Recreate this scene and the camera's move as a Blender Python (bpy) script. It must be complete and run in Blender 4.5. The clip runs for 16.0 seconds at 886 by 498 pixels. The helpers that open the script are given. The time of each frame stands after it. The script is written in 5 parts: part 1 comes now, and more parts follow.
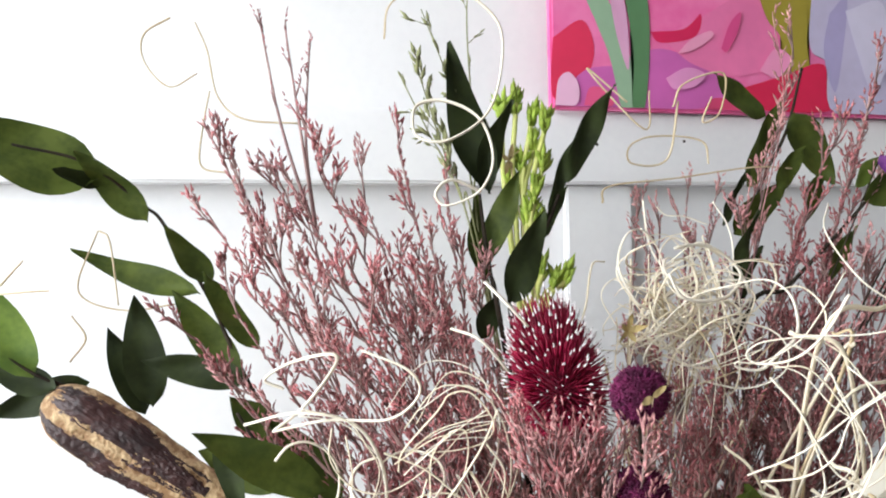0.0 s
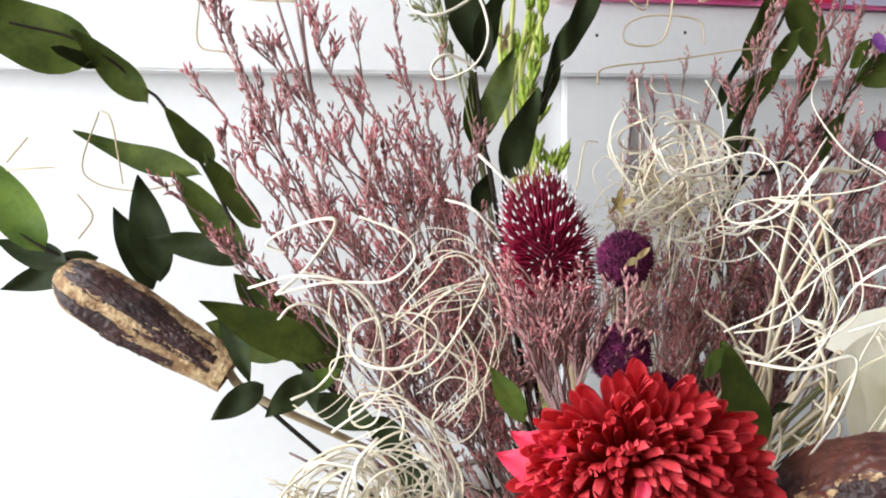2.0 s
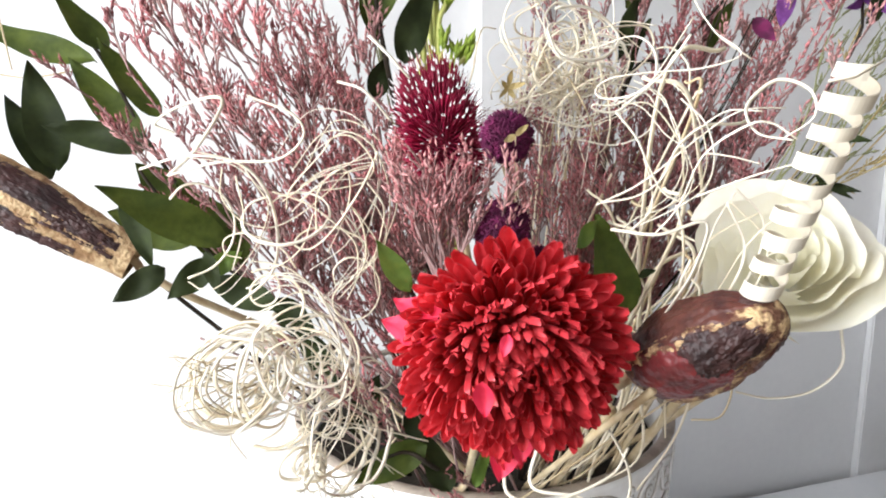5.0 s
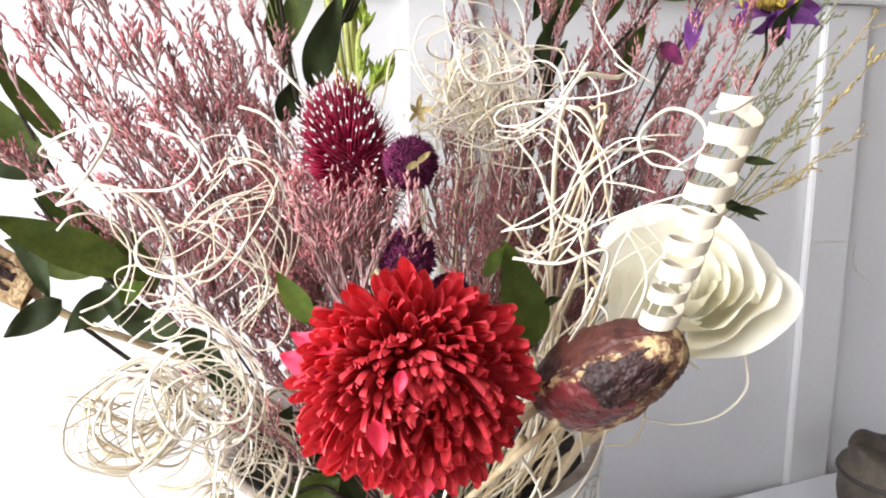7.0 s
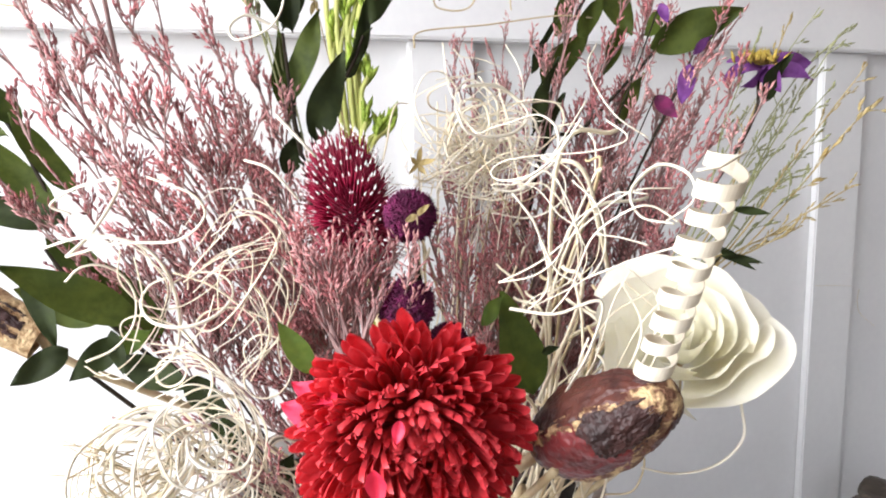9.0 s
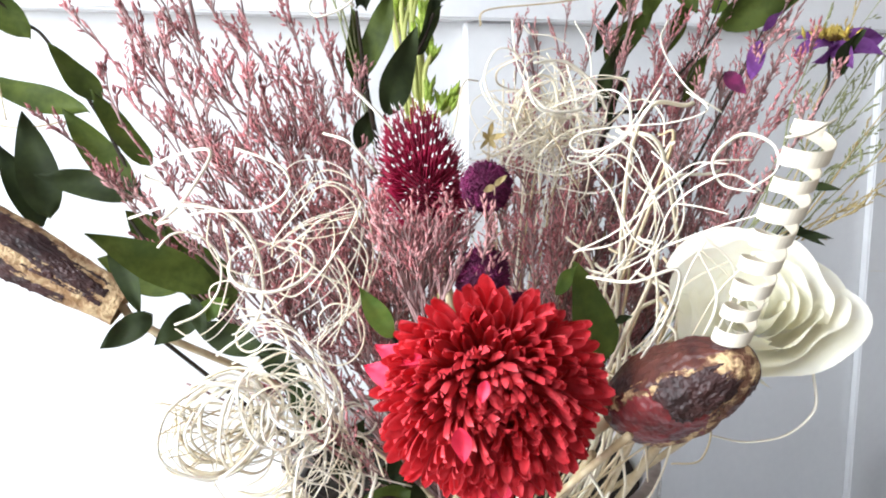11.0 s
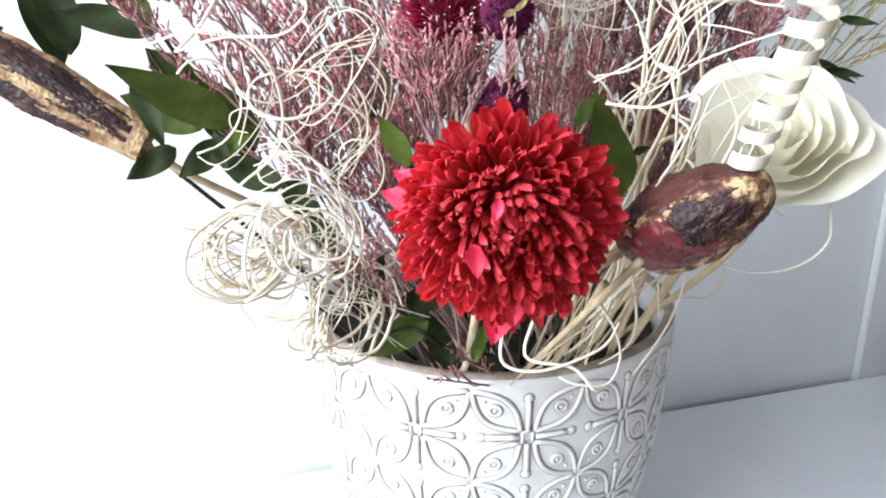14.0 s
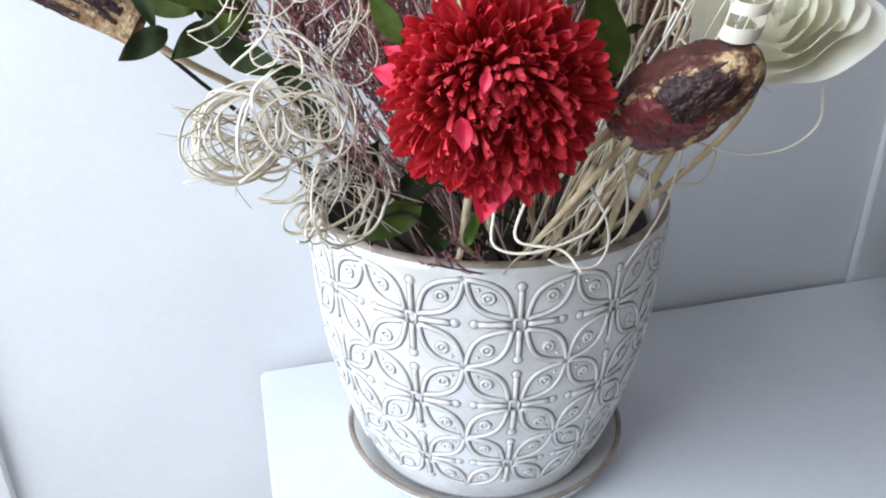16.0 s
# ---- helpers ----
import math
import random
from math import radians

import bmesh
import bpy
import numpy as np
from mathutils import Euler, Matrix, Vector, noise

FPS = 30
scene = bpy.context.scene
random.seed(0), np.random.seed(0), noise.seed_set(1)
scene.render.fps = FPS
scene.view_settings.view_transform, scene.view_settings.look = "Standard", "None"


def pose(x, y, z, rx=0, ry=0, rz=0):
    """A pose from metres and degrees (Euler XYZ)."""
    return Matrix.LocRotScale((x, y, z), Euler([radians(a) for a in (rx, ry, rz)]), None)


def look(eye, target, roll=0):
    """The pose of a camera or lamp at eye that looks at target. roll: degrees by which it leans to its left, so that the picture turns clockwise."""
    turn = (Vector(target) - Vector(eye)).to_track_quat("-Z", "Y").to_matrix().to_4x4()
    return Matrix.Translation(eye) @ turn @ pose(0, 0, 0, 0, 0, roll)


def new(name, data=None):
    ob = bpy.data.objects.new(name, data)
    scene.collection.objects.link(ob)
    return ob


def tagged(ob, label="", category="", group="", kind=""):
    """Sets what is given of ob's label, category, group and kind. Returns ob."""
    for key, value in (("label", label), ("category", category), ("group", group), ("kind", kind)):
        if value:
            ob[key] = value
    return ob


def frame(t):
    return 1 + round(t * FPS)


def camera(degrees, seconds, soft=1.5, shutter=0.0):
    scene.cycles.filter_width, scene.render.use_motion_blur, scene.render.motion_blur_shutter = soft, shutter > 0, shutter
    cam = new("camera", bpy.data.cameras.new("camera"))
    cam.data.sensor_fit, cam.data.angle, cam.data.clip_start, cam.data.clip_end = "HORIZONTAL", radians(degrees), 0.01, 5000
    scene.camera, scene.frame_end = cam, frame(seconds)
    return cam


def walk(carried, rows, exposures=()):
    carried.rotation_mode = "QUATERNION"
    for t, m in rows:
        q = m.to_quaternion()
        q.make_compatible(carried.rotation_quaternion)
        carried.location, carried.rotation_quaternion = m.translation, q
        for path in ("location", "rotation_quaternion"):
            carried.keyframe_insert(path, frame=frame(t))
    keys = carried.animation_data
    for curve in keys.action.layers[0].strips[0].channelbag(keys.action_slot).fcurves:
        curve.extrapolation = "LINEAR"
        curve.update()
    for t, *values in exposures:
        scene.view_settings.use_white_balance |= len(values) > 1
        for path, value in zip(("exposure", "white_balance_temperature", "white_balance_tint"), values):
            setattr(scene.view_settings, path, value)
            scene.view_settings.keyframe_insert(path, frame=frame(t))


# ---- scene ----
cam = camera(60.0, 16.0, soft=2.0)
METRES, EYE, TILT, LEAN, TURN = 0.16, 1.25, 0.0, -1.0, -13.05
ROWS = [
    (0.0, 0.0, 0.0, 0.0, 0.03, 0.75, 2.07),
    (0.5, 0.0018, -0.0383, -0.0247, 0.36, -1.06, 2.02),
    (1.0, 0.0031, -0.0484, -0.0536, 0.42, -2.55, 1.87),
    (1.5, 0.001, -0.0469, -0.0785, 0.34, -4.17, 2.02),
    (2.0, 0.0133, -0.0691, -0.1031, 0.13, -5.85, 1.92),
    (2.5, 0.0356, -0.0806, -0.1299, -0.33, -7.38, 2.09),
    (3.0, 0.0407, -0.082, -0.1528, -0.8, -9.38, 1.82),
    (3.5, 0.0542, -0.0741, -0.1707, -1.73, -10.79, 1.68),
    (4.0, 0.0739, -0.1099, -0.1751, -2.45, -11.92, 1.59),
    (6.5, 0.2415, -0.1499, -0.1679, -7.4, -12.93, 1.73),
    (7.0, 0.2584, -0.1191, -0.1474, -8.07, -11.91, 1.66),
    (7.5, 0.2718, -0.0996, -0.1328, -8.38, -10.8, 1.65),
    (8.0, 0.2816, -0.1079, -0.1252, -8.12, -9.68, 1.82),
    (8.5, 0.2859, -0.1329, -0.1197, -7.98, -8.79, 1.94),
    (11.0, 0.1623, -0.2047, -0.1524, -4.93, -9.61, 1.74),
    (11.5, 0.1622, -0.1787, -0.1861, -4.9, -11.33, 1.95),
    (12.0, 0.1697, -0.1716, -0.21, -4.86, -12.77, 2.12),
    (12.5, 0.169, -0.1764, -0.2294, -4.71, -14.4, 2.2),
    (13.0, 0.1619, -0.1918, -0.2359, -4.3, -15.66, 2.04),
    (13.5, 0.1668, -0.2155, -0.2507, -3.43, -17.21, 1.56),
    (14.0, 0.1779, -0.2511, -0.2639, -2.87, -18.8, 1.5),
    (14.5, 0.1796, -0.2812, -0.2807, -2.58, -20.22, 1.33),
    (15.0, 0.195, -0.2931, -0.3, -2.52, -21.62, 1.43),
    (15.5, 0.2039, -0.2955, -0.3178, -2.34, -23.45, 1.34),
    (16.0, 0.2114, -0.3077, -0.3301, -2.36, -25.4, 1.27),
]

EXPOSURES = [(0.0, -0.42, 6500, 10), (2.0, -0.45, 6500, 10), (3.0, -0.33, 6500, 10), (4.0, -0.21, 6500, 10), (7.0, 0.04, 6650, 14), (8.5, 0.04, 6650, 14), (11.0, 0.07, 6200, 10), (13.5, 0.06, 6020, 10),
             (14.5, -0.18, 6030, 10), (15.2, -0.49, 5960, 10), (16.0, -0.66, 5880, 10)]
walk(cam, [(t, pose(0, 0, EYE, TILT, LEAN, TURN) @ pose(METRES * x, METRES * y, METRES * z, 90 + pitch, roll, yaw)) for t, x, y, z, yaw, pitch, roll in ROWS], EXPOSURES)

# ---- light: daylight from a window on the left, the sky, and an added rear fill ----
world = bpy.data.worlds.new("sky")
scene.world = world
world.use_nodes = True
wn = world.node_tree
sky = wn.nodes.new("ShaderNodeTexSky")
sky.sky_type, sky.sun_disc, sky.sun_elevation, sky.sun_rotation = "NISHITA", False, radians(40), radians(-75)
wn.nodes["Background"].inputs["Strength"].default_value = 0.12
wn.links.new(sky.outputs[0], wn.nodes["Background"].inputs[0])


def area_lamp(name, eye, target, sx, sy, watts, colour):
    d = bpy.data.lights.new(name, "AREA")
    d.shape, d.size, d.size_y, d.energy, d.color = "RECTANGLE", sx, sy, watts, colour
    o = new(name, d)
    o.matrix_world = look(eye, target)
    return o


area_lamp("window_light", (-0.83, 0.02, 1.46), (0.2, 0.22, 1.05), 0.95, 1.15, 40, (0.93, 0.97, 1.0))
# added fill from behind the camera that brightens the fronts; no known source
area_lamp("rear_fill_light", (-0.1, -2.2, 1.65), (0.1, 0.4, 1.1), 1.5, 1.2, 8.0, (1.0, 0.99, 0.98))


# ---- materials ----
def mat(name, a, b=None, rough=0.6, scale=30.0, fine=250.0, bump=0.15, dist=0.0006, spec=0.35, trans=0.0, stretch=(1, 1, 1), vary=0.0, metal=0.0, low=0.35, high=0.65):
    """Two-tone surface with coarse and fine variation and fine relief."""
    m = bpy.data.materials.new(name)
    m.use_nodes = True
    nt = m.node_tree
    nd, ln = nt.nodes, nt.links
    p = nd["Principled BSDF"]
    p.inputs["Roughness"].default_value, p.inputs["Metallic"].default_value = rough, metal
    p.inputs["Specular IOR Level"].default_value = spec
    tc, mp = nd.new("ShaderNodeTexCoord"), nd.new("ShaderNodeMapping")
    mp.inputs["Scale"].default_value = stretch
    ln.new(tc.outputs["Object"], mp.inputs[0])
    n1, n2 = nd.new("ShaderNodeTexNoise"), nd.new("ShaderNodeTexNoise")
    n1.inputs["Scale"].default_value, n2.inputs["Scale"].default_value = scale, fine
    n1.inputs["Detail"].default_value = 4
    for n in (n1, n2):
        ln.new(mp.outputs[0], n.inputs["Vector"])
    ramp = nd.new("ShaderNodeValToRGB")
    b = b or tuple(c * 0.8 for c in a)
    ramp.color_ramp.elements[0].position, ramp.color_ramp.elements[1].position = low, high
    ramp.color_ramp.elements[0].color, ramp.color_ramp.elements[1].color = (*b, 1), (*a, 1)
    mix = nd.new("ShaderNodeMath")
    mix.operation = "MULTIPLY_ADD"
    mix.inputs[1].default_value = 0.35
    ln.new(n2.outputs[0], mix.inputs[0])
    sub = nd.new("ShaderNodeMath")
    sub.operation = "MULTIPLY_ADD"
    sub.inputs[1].default_value, sub.inputs[2].default_value = 1.0, -0.175
    ln.new(n1.outputs[0], sub.inputs[0])
    ln.new(sub.outputs[0], mix.inputs[2])
    ln.new(mix.outputs[0], ramp.inputs[0])
    col = ramp.outputs[0]
    if vary:
        geo, inf, add = nd.new("ShaderNodeNewGeometry"), nd.new("ShaderNodeObjectInfo"), nd.new("ShaderNodeMath")
        ln.new(geo.outputs["Random Per Island"], add.inputs[0])
        ln.new(inf.outputs["Random"], add.inputs[1])
        mr = nd.new("ShaderNodeMapRange")
        mr.inputs["From Max"].default_value = 2.0
        mr.inputs["To Min"].default_value, mr.inputs["To Max"].default_value = 1 - vary, 1 + vary
        ln.new(add.outputs[0], mr.inputs[0])
        hsv = nd.new("ShaderNodeHueSaturation")
        ln.new(col, hsv.inputs["Color"])
        ln.new(mr.outputs[0], hsv.inputs["Value"])
        col = hsv.outputs[0]
    ln.new(col, p.inputs["Base Color"])
    bp = nd.new("ShaderNodeBump")
    bp.inputs["Strength"].default_value, bp.inputs["Distance"].default_value = bump, dist
    ln.new(mix.outputs[0], bp.inputs["Height"])
    ln.new(bp.outputs[0], p.inputs["Normal"])
    if trans:
        tr, ms = nd.new("ShaderNodeBsdfTranslucent"), nd.new("ShaderNodeMixShader")
        ms.inputs[0].default_value = trans
        ln.new(col, tr.inputs[0])
        ln.new(p.outputs[0], ms.inputs[1])
        ln.new(tr.outputs[0], ms.inputs[2])
        ln.new(ms.outputs[0], nd["Material Output"].inputs[0])
    return m


M_WALL = mat("white_wall_paint", (0.80, 0.80, 0.80), (0.75, 0.75, 0.755), rough=0.45, scale=6, fine=120, bump=0.08)
# grey for the unseen south and east walls, chosen to weaken bounced light
M_BOUNCECUT = mat("bounce_cutting_grey", (0.36, 0.36, 0.35), (0.31, 0.31, 0.305), rough=0.6, scale=6, fine=120, bump=0.08)
M_TRIM = mat("white_gloss_paint", (0.82, 0.82, 0.82), (0.77, 0.77, 0.78), rough=0.35, scale=9, fine=160, bump=0.1)
M_TOP = mat("white_painted_top", (0.78, 0.80, 0.82), (0.73, 0.755, 0.78), rough=0.3, scale=7, fine=140, bump=0.06)
M_FLOOR = mat("oak_floor", (0.36, 0.24, 0.14), (0.26, 0.17, 0.10), rough=0.4, scale=5, fine=60, stretch=(1, 8, 1))
M_GLAZE = mat("white_glaze", (0.82, 0.815, 0.80), (0.70, 0.68, 0.65), rough=0.17, scale=25, fine=160, bump=0.12, spec=0.5)
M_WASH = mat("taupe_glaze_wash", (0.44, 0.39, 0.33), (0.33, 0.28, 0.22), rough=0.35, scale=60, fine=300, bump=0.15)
M_RIMCLAY = mat("brown_rim_clay", (0.36, 0.30, 0.24), (0.22, 0.18, 0.145), rough=0.5, scale=60, fine=300)
M_SOIL = mat("dark_flower_foam", (0.035, 0.028, 0.02), (0.015, 0.012, 0.01), rough=0.95, scale=90, fine=400, bump=0.8, dist=0.003)
M_RED = mat("red_petal", (0.82, 0.088, 0.105), (0.67, 0.045, 0.060), rough=0.36, scale=90, fine=500, trans=0.18, vary=0.28, bump=0.2)
M_PINK = mat("pink_red_petal", (0.78, 0.045, 0.105), (0.68, 0.028, 0.07), rough=0.5, scale=90, fine=500, trans=0.2, vary=0.1)
M_CRIMSON = mat("crimson_spine", (0.40, 0.008, 0.055), (0.22, 0.004, 0.030), rough=0.5, scale=120, vary=0.25)
M_CORE = mat("dark_crimson_core", (0.17, 0.003, 0.026), (0.08, 0.002, 0.013), rough=0.8, scale=200)
M_WHITETIP = mat("white_spine_tip", (0.88, 0.84, 0.84), rough=0.6)
M_PURPLE = mat("purple_plush", (0.150, 0.014, 0.070), (0.060, 0.006, 0.030), rough=0.85, scale=200, vary=0.35)
M_VIOLET = mat("violet_petal", (0.22, 0.070, 0.27), (0.12, 0.028, 0.17), rough=0.65, scale=110, fine=420, trans=0.25, vary=0.25, bump=0.3)
M_LEAF = mat("dark_green_leaf", (0.074, 0.098, 0.018), (0.038, 0.056, 0.011), rough=0.58, spec=0.18, scale=60, fine=320, trans=0.2, vary=0.35, bump=0.25)
M_LEAFDARK = mat("blackish_green_leaf", (0.030, 0.042, 0.013), (0.019, 0.026, 0.010), rough=0.58, spec=0.15, scale=60, fine=320, trans=0.08, vary=0.3, bump=0.25)
M_LEAFLIGHT = mat("light_green_leaf", (0.15, 0.225, 0.04), (0.085, 0.145, 0.025), rough=0.42, scale=60, fine=320, trans=0.3, vary=0.2)
M_TWIG = mat("dark_twig", (0.035, 0.026, 0.018), (0.02, 0.015, 0.011), rough=0.75, spec=0.15, scale=120)
M_SPRAYSTEM = mat("dusty_mauve_stem", (0.40, 0.26, 0.24), (0.24, 0.145, 0.14), rough=0.75, scale=60, vary=0.25)
M_BUD = mat("dusty_pink_bud", (0.51, 0.20, 0.205), (0.33, 0.11, 0.115), rough=0.8, scale=150, vary=0.6, trans=0.12)
M_BUDPALE = mat("pale_pink_bud", (0.60, 0.32, 0.31), (0.44, 0.20, 0.20), rough=0.8, scale=150, vary=0.55, trans=0.12)
M_RAFFIA = mat("cream_cane", (0.86, 0.79, 0.63), (0.76, 0.66, 0.48), rough=0.5, scale=40, fine=300, vary=0.22, trans=0.08)
M_RAFFIAPALE = mat("pale_cane", (0.86, 0.81, 0.70), (0.78, 0.71, 0.57), rough=0.45, scale=40, fine=300, vary=0.15, trans=0.08)
M_STRAW = mat("straw_stalk", (0.60, 0.50, 0.33), (0.46, 0.35, 0.20), rough=0.6, scale=60, stretch=(1, 1, 0.2), vary=0.2)
M_IVORY = mat("ivory_petal", (0.93, 0.91, 0.815), (0.90, 0.87, 0.72), rough=0.6, scale=40, fine=300, trans=0.36, bump=0.2)
M_SHAVING = mat("cream_wood_shaving", (0.82, 0.77, 0.66), (0.74, 0.67, 0.54), rough=0.55, scale=50, stretch=(1, 1, 0.3), trans=0.2)
M_LIME = mat("lime_green_stalk", (0.37, 0.48, 0.07), (0.25, 0.36, 0.045), rough=0.5, scale=90, vary=0.3, trans=0.2)
M_LEMON = mat("pale_lime_stalk", (0.56, 0.58, 0.20), (0.44, 0.47, 0.13), rough=0.5, scale=90, vary=0.2, trans=0.2)
M_GRASS = mat("dry_grass_green", (0.33, 0.34, 0.17), (0.24, 0.25, 0.12), rough=0.65, scale=80, vary=0.3, trans=0.15)
M_YOLK = mat("yellow_centre", (0.56, 0.42, 0.09), (0.42, 0.29, 0.05), rough=0.7, scale=120, vary=0.3)
M_OCHRE = mat("ochre_spikelet", (0.52, 0.42, 0.21), (0.42, 0.31, 0.12), rough=0.7, scale=90, vary=0.25, trans=0.15)
M_POD = mat("brown_pod_shell", (0.50, 0.36, 0.20), (0.24, 0.135, 0.062), rough=0.7, scale=150, fine=500, bump=1.0, dist=0.003, low=0.40, high=0.60)
M_PODBURN = mat("burnt_pod_valve", (0.055, 0.022, 0.020), (0.020, 0.010, 0.010), rough=0.5, scale=70, fine=260, bump=0.5, dist=0.002)
M_PODRED = mat("wine_pod_valve", (0.17, 0.022, 0.024), (0.060, 0.013, 0.014), rough=0.42, scale=85, fine=260, bump=0.4, dist=0.002)
M_PODB = mat("flaky_tan_pod_shell", (0.52, 0.36, 0.19), (0.13, 0.058, 0.032), rough=0.7, scale=190, fine=600, bump=1.0, dist=0.003, low=0.47, high=0.62)
M_PODWINE = mat("dark_wine_valve", (0.110, 0.034, 0.024), (0.038, 0.014, 0.013), rough=0.38, scale=60, fine=260, bump=0.6, dist=0.002)
M_JAR = mat("taupe_stoneware", (0.13, 0.108, 0.085), (0.06, 0.048, 0.038), rough=0.6, scale=30, fine=200, bump=0.4)
M_JARDARK = mat("dark_jar_band", (0.06, 0.05, 0.045), rough=0.5)


# ---- mesh tools ----
class Build:
    """Collects vertices and faces, and links them as one mesh."""

    def __init__(self):
        self.v, self.f = [], []

    def tube(self, pts, r0, r1=None, sides=5, flat=1.0, up=None):
        pts = [Vector(p) for p in pts]
        r1 = r0 if r1 is None else r1
        n = len(pts)
        side = None
        base = len(self.v)
        for i, p in enumerate(pts):
            d = (pts[min(i + 1, n - 1)] - pts[max(i - 1, 0)])
            d = d.normalized() if d.length > 1e-9 else Vector((0, 0, 1))
            if side is None:
                a = up or (Vector((0, 0, 1)) if abs(d.z) < 0.9 else Vector((1, 0, 0)))
                side = d.cross(a).normalized()
            else:
                side = (side - d * side.dot(d)).normalized()
            other = d.cross(side)
            r = r0 + (r1 - r0) * i / max(1, n - 1)
            for k in range(sides):
                a = 2 * math.pi * k / sides
                self.v.append(p + side * (math.cos(a) * r) + other * (math.sin(a) * r * flat))
        for i in range(n - 1):
            for k in range(sides):
                k2 = (k + 1) % sides
                self.f.append((base + i * sides + k, base + i * sides + k2, base + (i + 1) * sides + k2, base + (i + 1) * sides + k))
        self.f.append(tuple(base + k for k in range(sides))[::-1])
        self.f.append(tuple(base + (n - 1) * sides + k for k in range(sides)))

    def bud(self, p, d, length, r, sides=4, fat=0.45):
        """A small spindle from p along d."""
        d = d.normalized()
        s = d.orthogonal().normalized()
        o = d.cross(s)
        b = len(self.v)
        self.v.append(p.copy())
        for k in range(sides):
            a = 2 * math.pi * k / sides + p.x * 900
            self.v.append(p + d * (length * fat) + s * (math.cos(a) * r) + o * (math.sin(a) * r))
        self.v.append(p + d * length)
        for k in range(sides):
            k2 = (k + 1) % sides
            self.f.append((b, b + 1 + k2, b + 1 + k))
            self.f.append((b + sides + 1, b + 1 + k, b + 1 + k2))

    def grid(self, nu, nv, fn, wrap=False):
        b = len(self.v)
        for i in range(nu + 1):
            for j in range(nv if wrap else nv + 1):
                self.v.append(Vector(fn(i / nu, j / nv)))
        w = nv if wrap else nv + 1
        for i in range(nu):
            for j in range(nv):
                j2 = (j + 1) % w
                self.f.append((b + i * w + j, b + i * w + j2, b + (i + 1) * w + j2, b + (i + 1) * w + j))

    def box(self, x0, x1, y0, y1, z0, z1):
        b = len(self.v)
        self.v += [Vector((x, y, z)) for z in (z0, z1) for y in (y0, y1) for x in (x0, x1)]
        for f in ((0, 2, 3, 1), (4, 5, 7, 6), (0, 1, 5, 4), (2, 6, 7, 3), (0, 4, 6, 2), (1, 3, 7, 5)):
            self.f.append(tuple(b + i for i in f))

    def mesh(self, name, material, smooth=True, origin=None):
        me = bpy.data.meshes.new(name)
        o = Vector(origin) if origin is not None else Vector((0, 0, 0))
        me.from_pydata([tuple(v - o) for v in self.v], [], self.f)
        if smooth:
            me.polygons.foreach_set("use_smooth", [True] * len(me.polygons))
        me.materials.append(material)
        me.update()
        return me


def part(name, build, material, parent=None, label="", smooth=True):
    me = build.mesh(name, material, smooth)
    ob = new(name, me)
    if parent:
        ob.parent = parent
    if label:
        tagged(ob, label)
    return ob


def thing(name, label, category, group="", kind="", at=(0, 0, 0)):
    """An empty that carries a thing's parts; the parts are given in world metres."""
    e = new(name)
    e.empty_display_size = 0.01
    return tagged(e, label, category, group, kind)


def bevelled(name, x0, x1, y0, y1, z0, z1, material, width=0.003, parent=None):
    bm = bmesh.new()
    bmesh.ops.create_cube(bm, size=1)
    for v in bm.verts:
        v.co = Vector(((x0 + x1) / 2 + v.co.x * (x1 - x0), (y0 + y1) / 2 + v.co.y * (y1 - y0), (z0 + z1) / 2 + v.co.z * (z1 - z0)))
    bmesh.ops.bevel(bm, geom=bm.edges[:], offset=width, segments=2, affect="EDGES")
    me = bpy.data.meshes.new(name)
    bm.to_mesh(me)
    bm.free()
    me.materials.append(material)
    ob = new(name, me)
    if parent:
        ob.parent = parent
    return ob


def smooth_line(pts, n=8):
    """A Catmull-Rom line through a few points."""
    p = [Vector(q) for q in pts]
    p = [p[0] * 2 - p[1]] + p + [p[-1] * 2 - p[-2]]
    out = []
    for i in range(1, len(p) - 2):
        for k in range(n):
            t = k / n
            a, b, c, d = p[i - 1], p[i], p[i + 1], p[i + 2]
            out.append(0.5 * (2 * b + (c - a) * t + (2 * a - 5 * b + 4 * c - d) * t * t + (3 * b - a - 3 * c + d) * t ** 3))
    out.append(p[-2])
    return out


# ---- the room ----
ZT = 0.753          # top of the white ledge
PANEL, STILE, RAIL = 0.634, 0.623, 0.611


def structure(name, ob_or_build, material=None, label=""):
    ob = ob_or_build if material is None else part(name, ob_or_build, material, smooth=False)
    return tagged(ob, label, kind="structure")


b = Build()
b.box(-1.3, 2.3, PANEL, PANEL + 0.12, 0.0, 2.5)
structure("wall_north", b, M_WALL, "white painted panelled wall")
for x0 in (-0.300, 0.255, 0.733, 1.212):
    structure("trim", bevelled("trim", x0, x0 + 0.062, STILE, PANEL - 0.0005, 0.0, 1.3115, M_WALL, 0.0015), label="white painted upright panel strip")
structure("trim", bevelled("trim", -0.87, 2.19, RAIL, PANEL - 0.0005, 1.312, 1.3735, M_TRIM, 0.002), label="white painted horizontal panel rail")
# unseen wall; its opening is invented to go with the rear fill
b = Build()
b.box(-1.3, 2.3, -2.42, -2.3, 0.0, 0.95)
b.box(-1.3, 2.3, -2.42, -2.3, 2.3, 2.5)
b.box(-1.3, -0.75, -2.42, -2.3, 0.95, 2.3)
b.box(0.95, 2.3, -2.42, -2.3, 0.95, 2.3)
structure("wall_south", b, M_BOUNCECUT, "unseen grey wall with an added opening for fill light")
b = Build()
b.box(-1.0, -0.88, -2.3, PANEL, 0.0, 0.85)
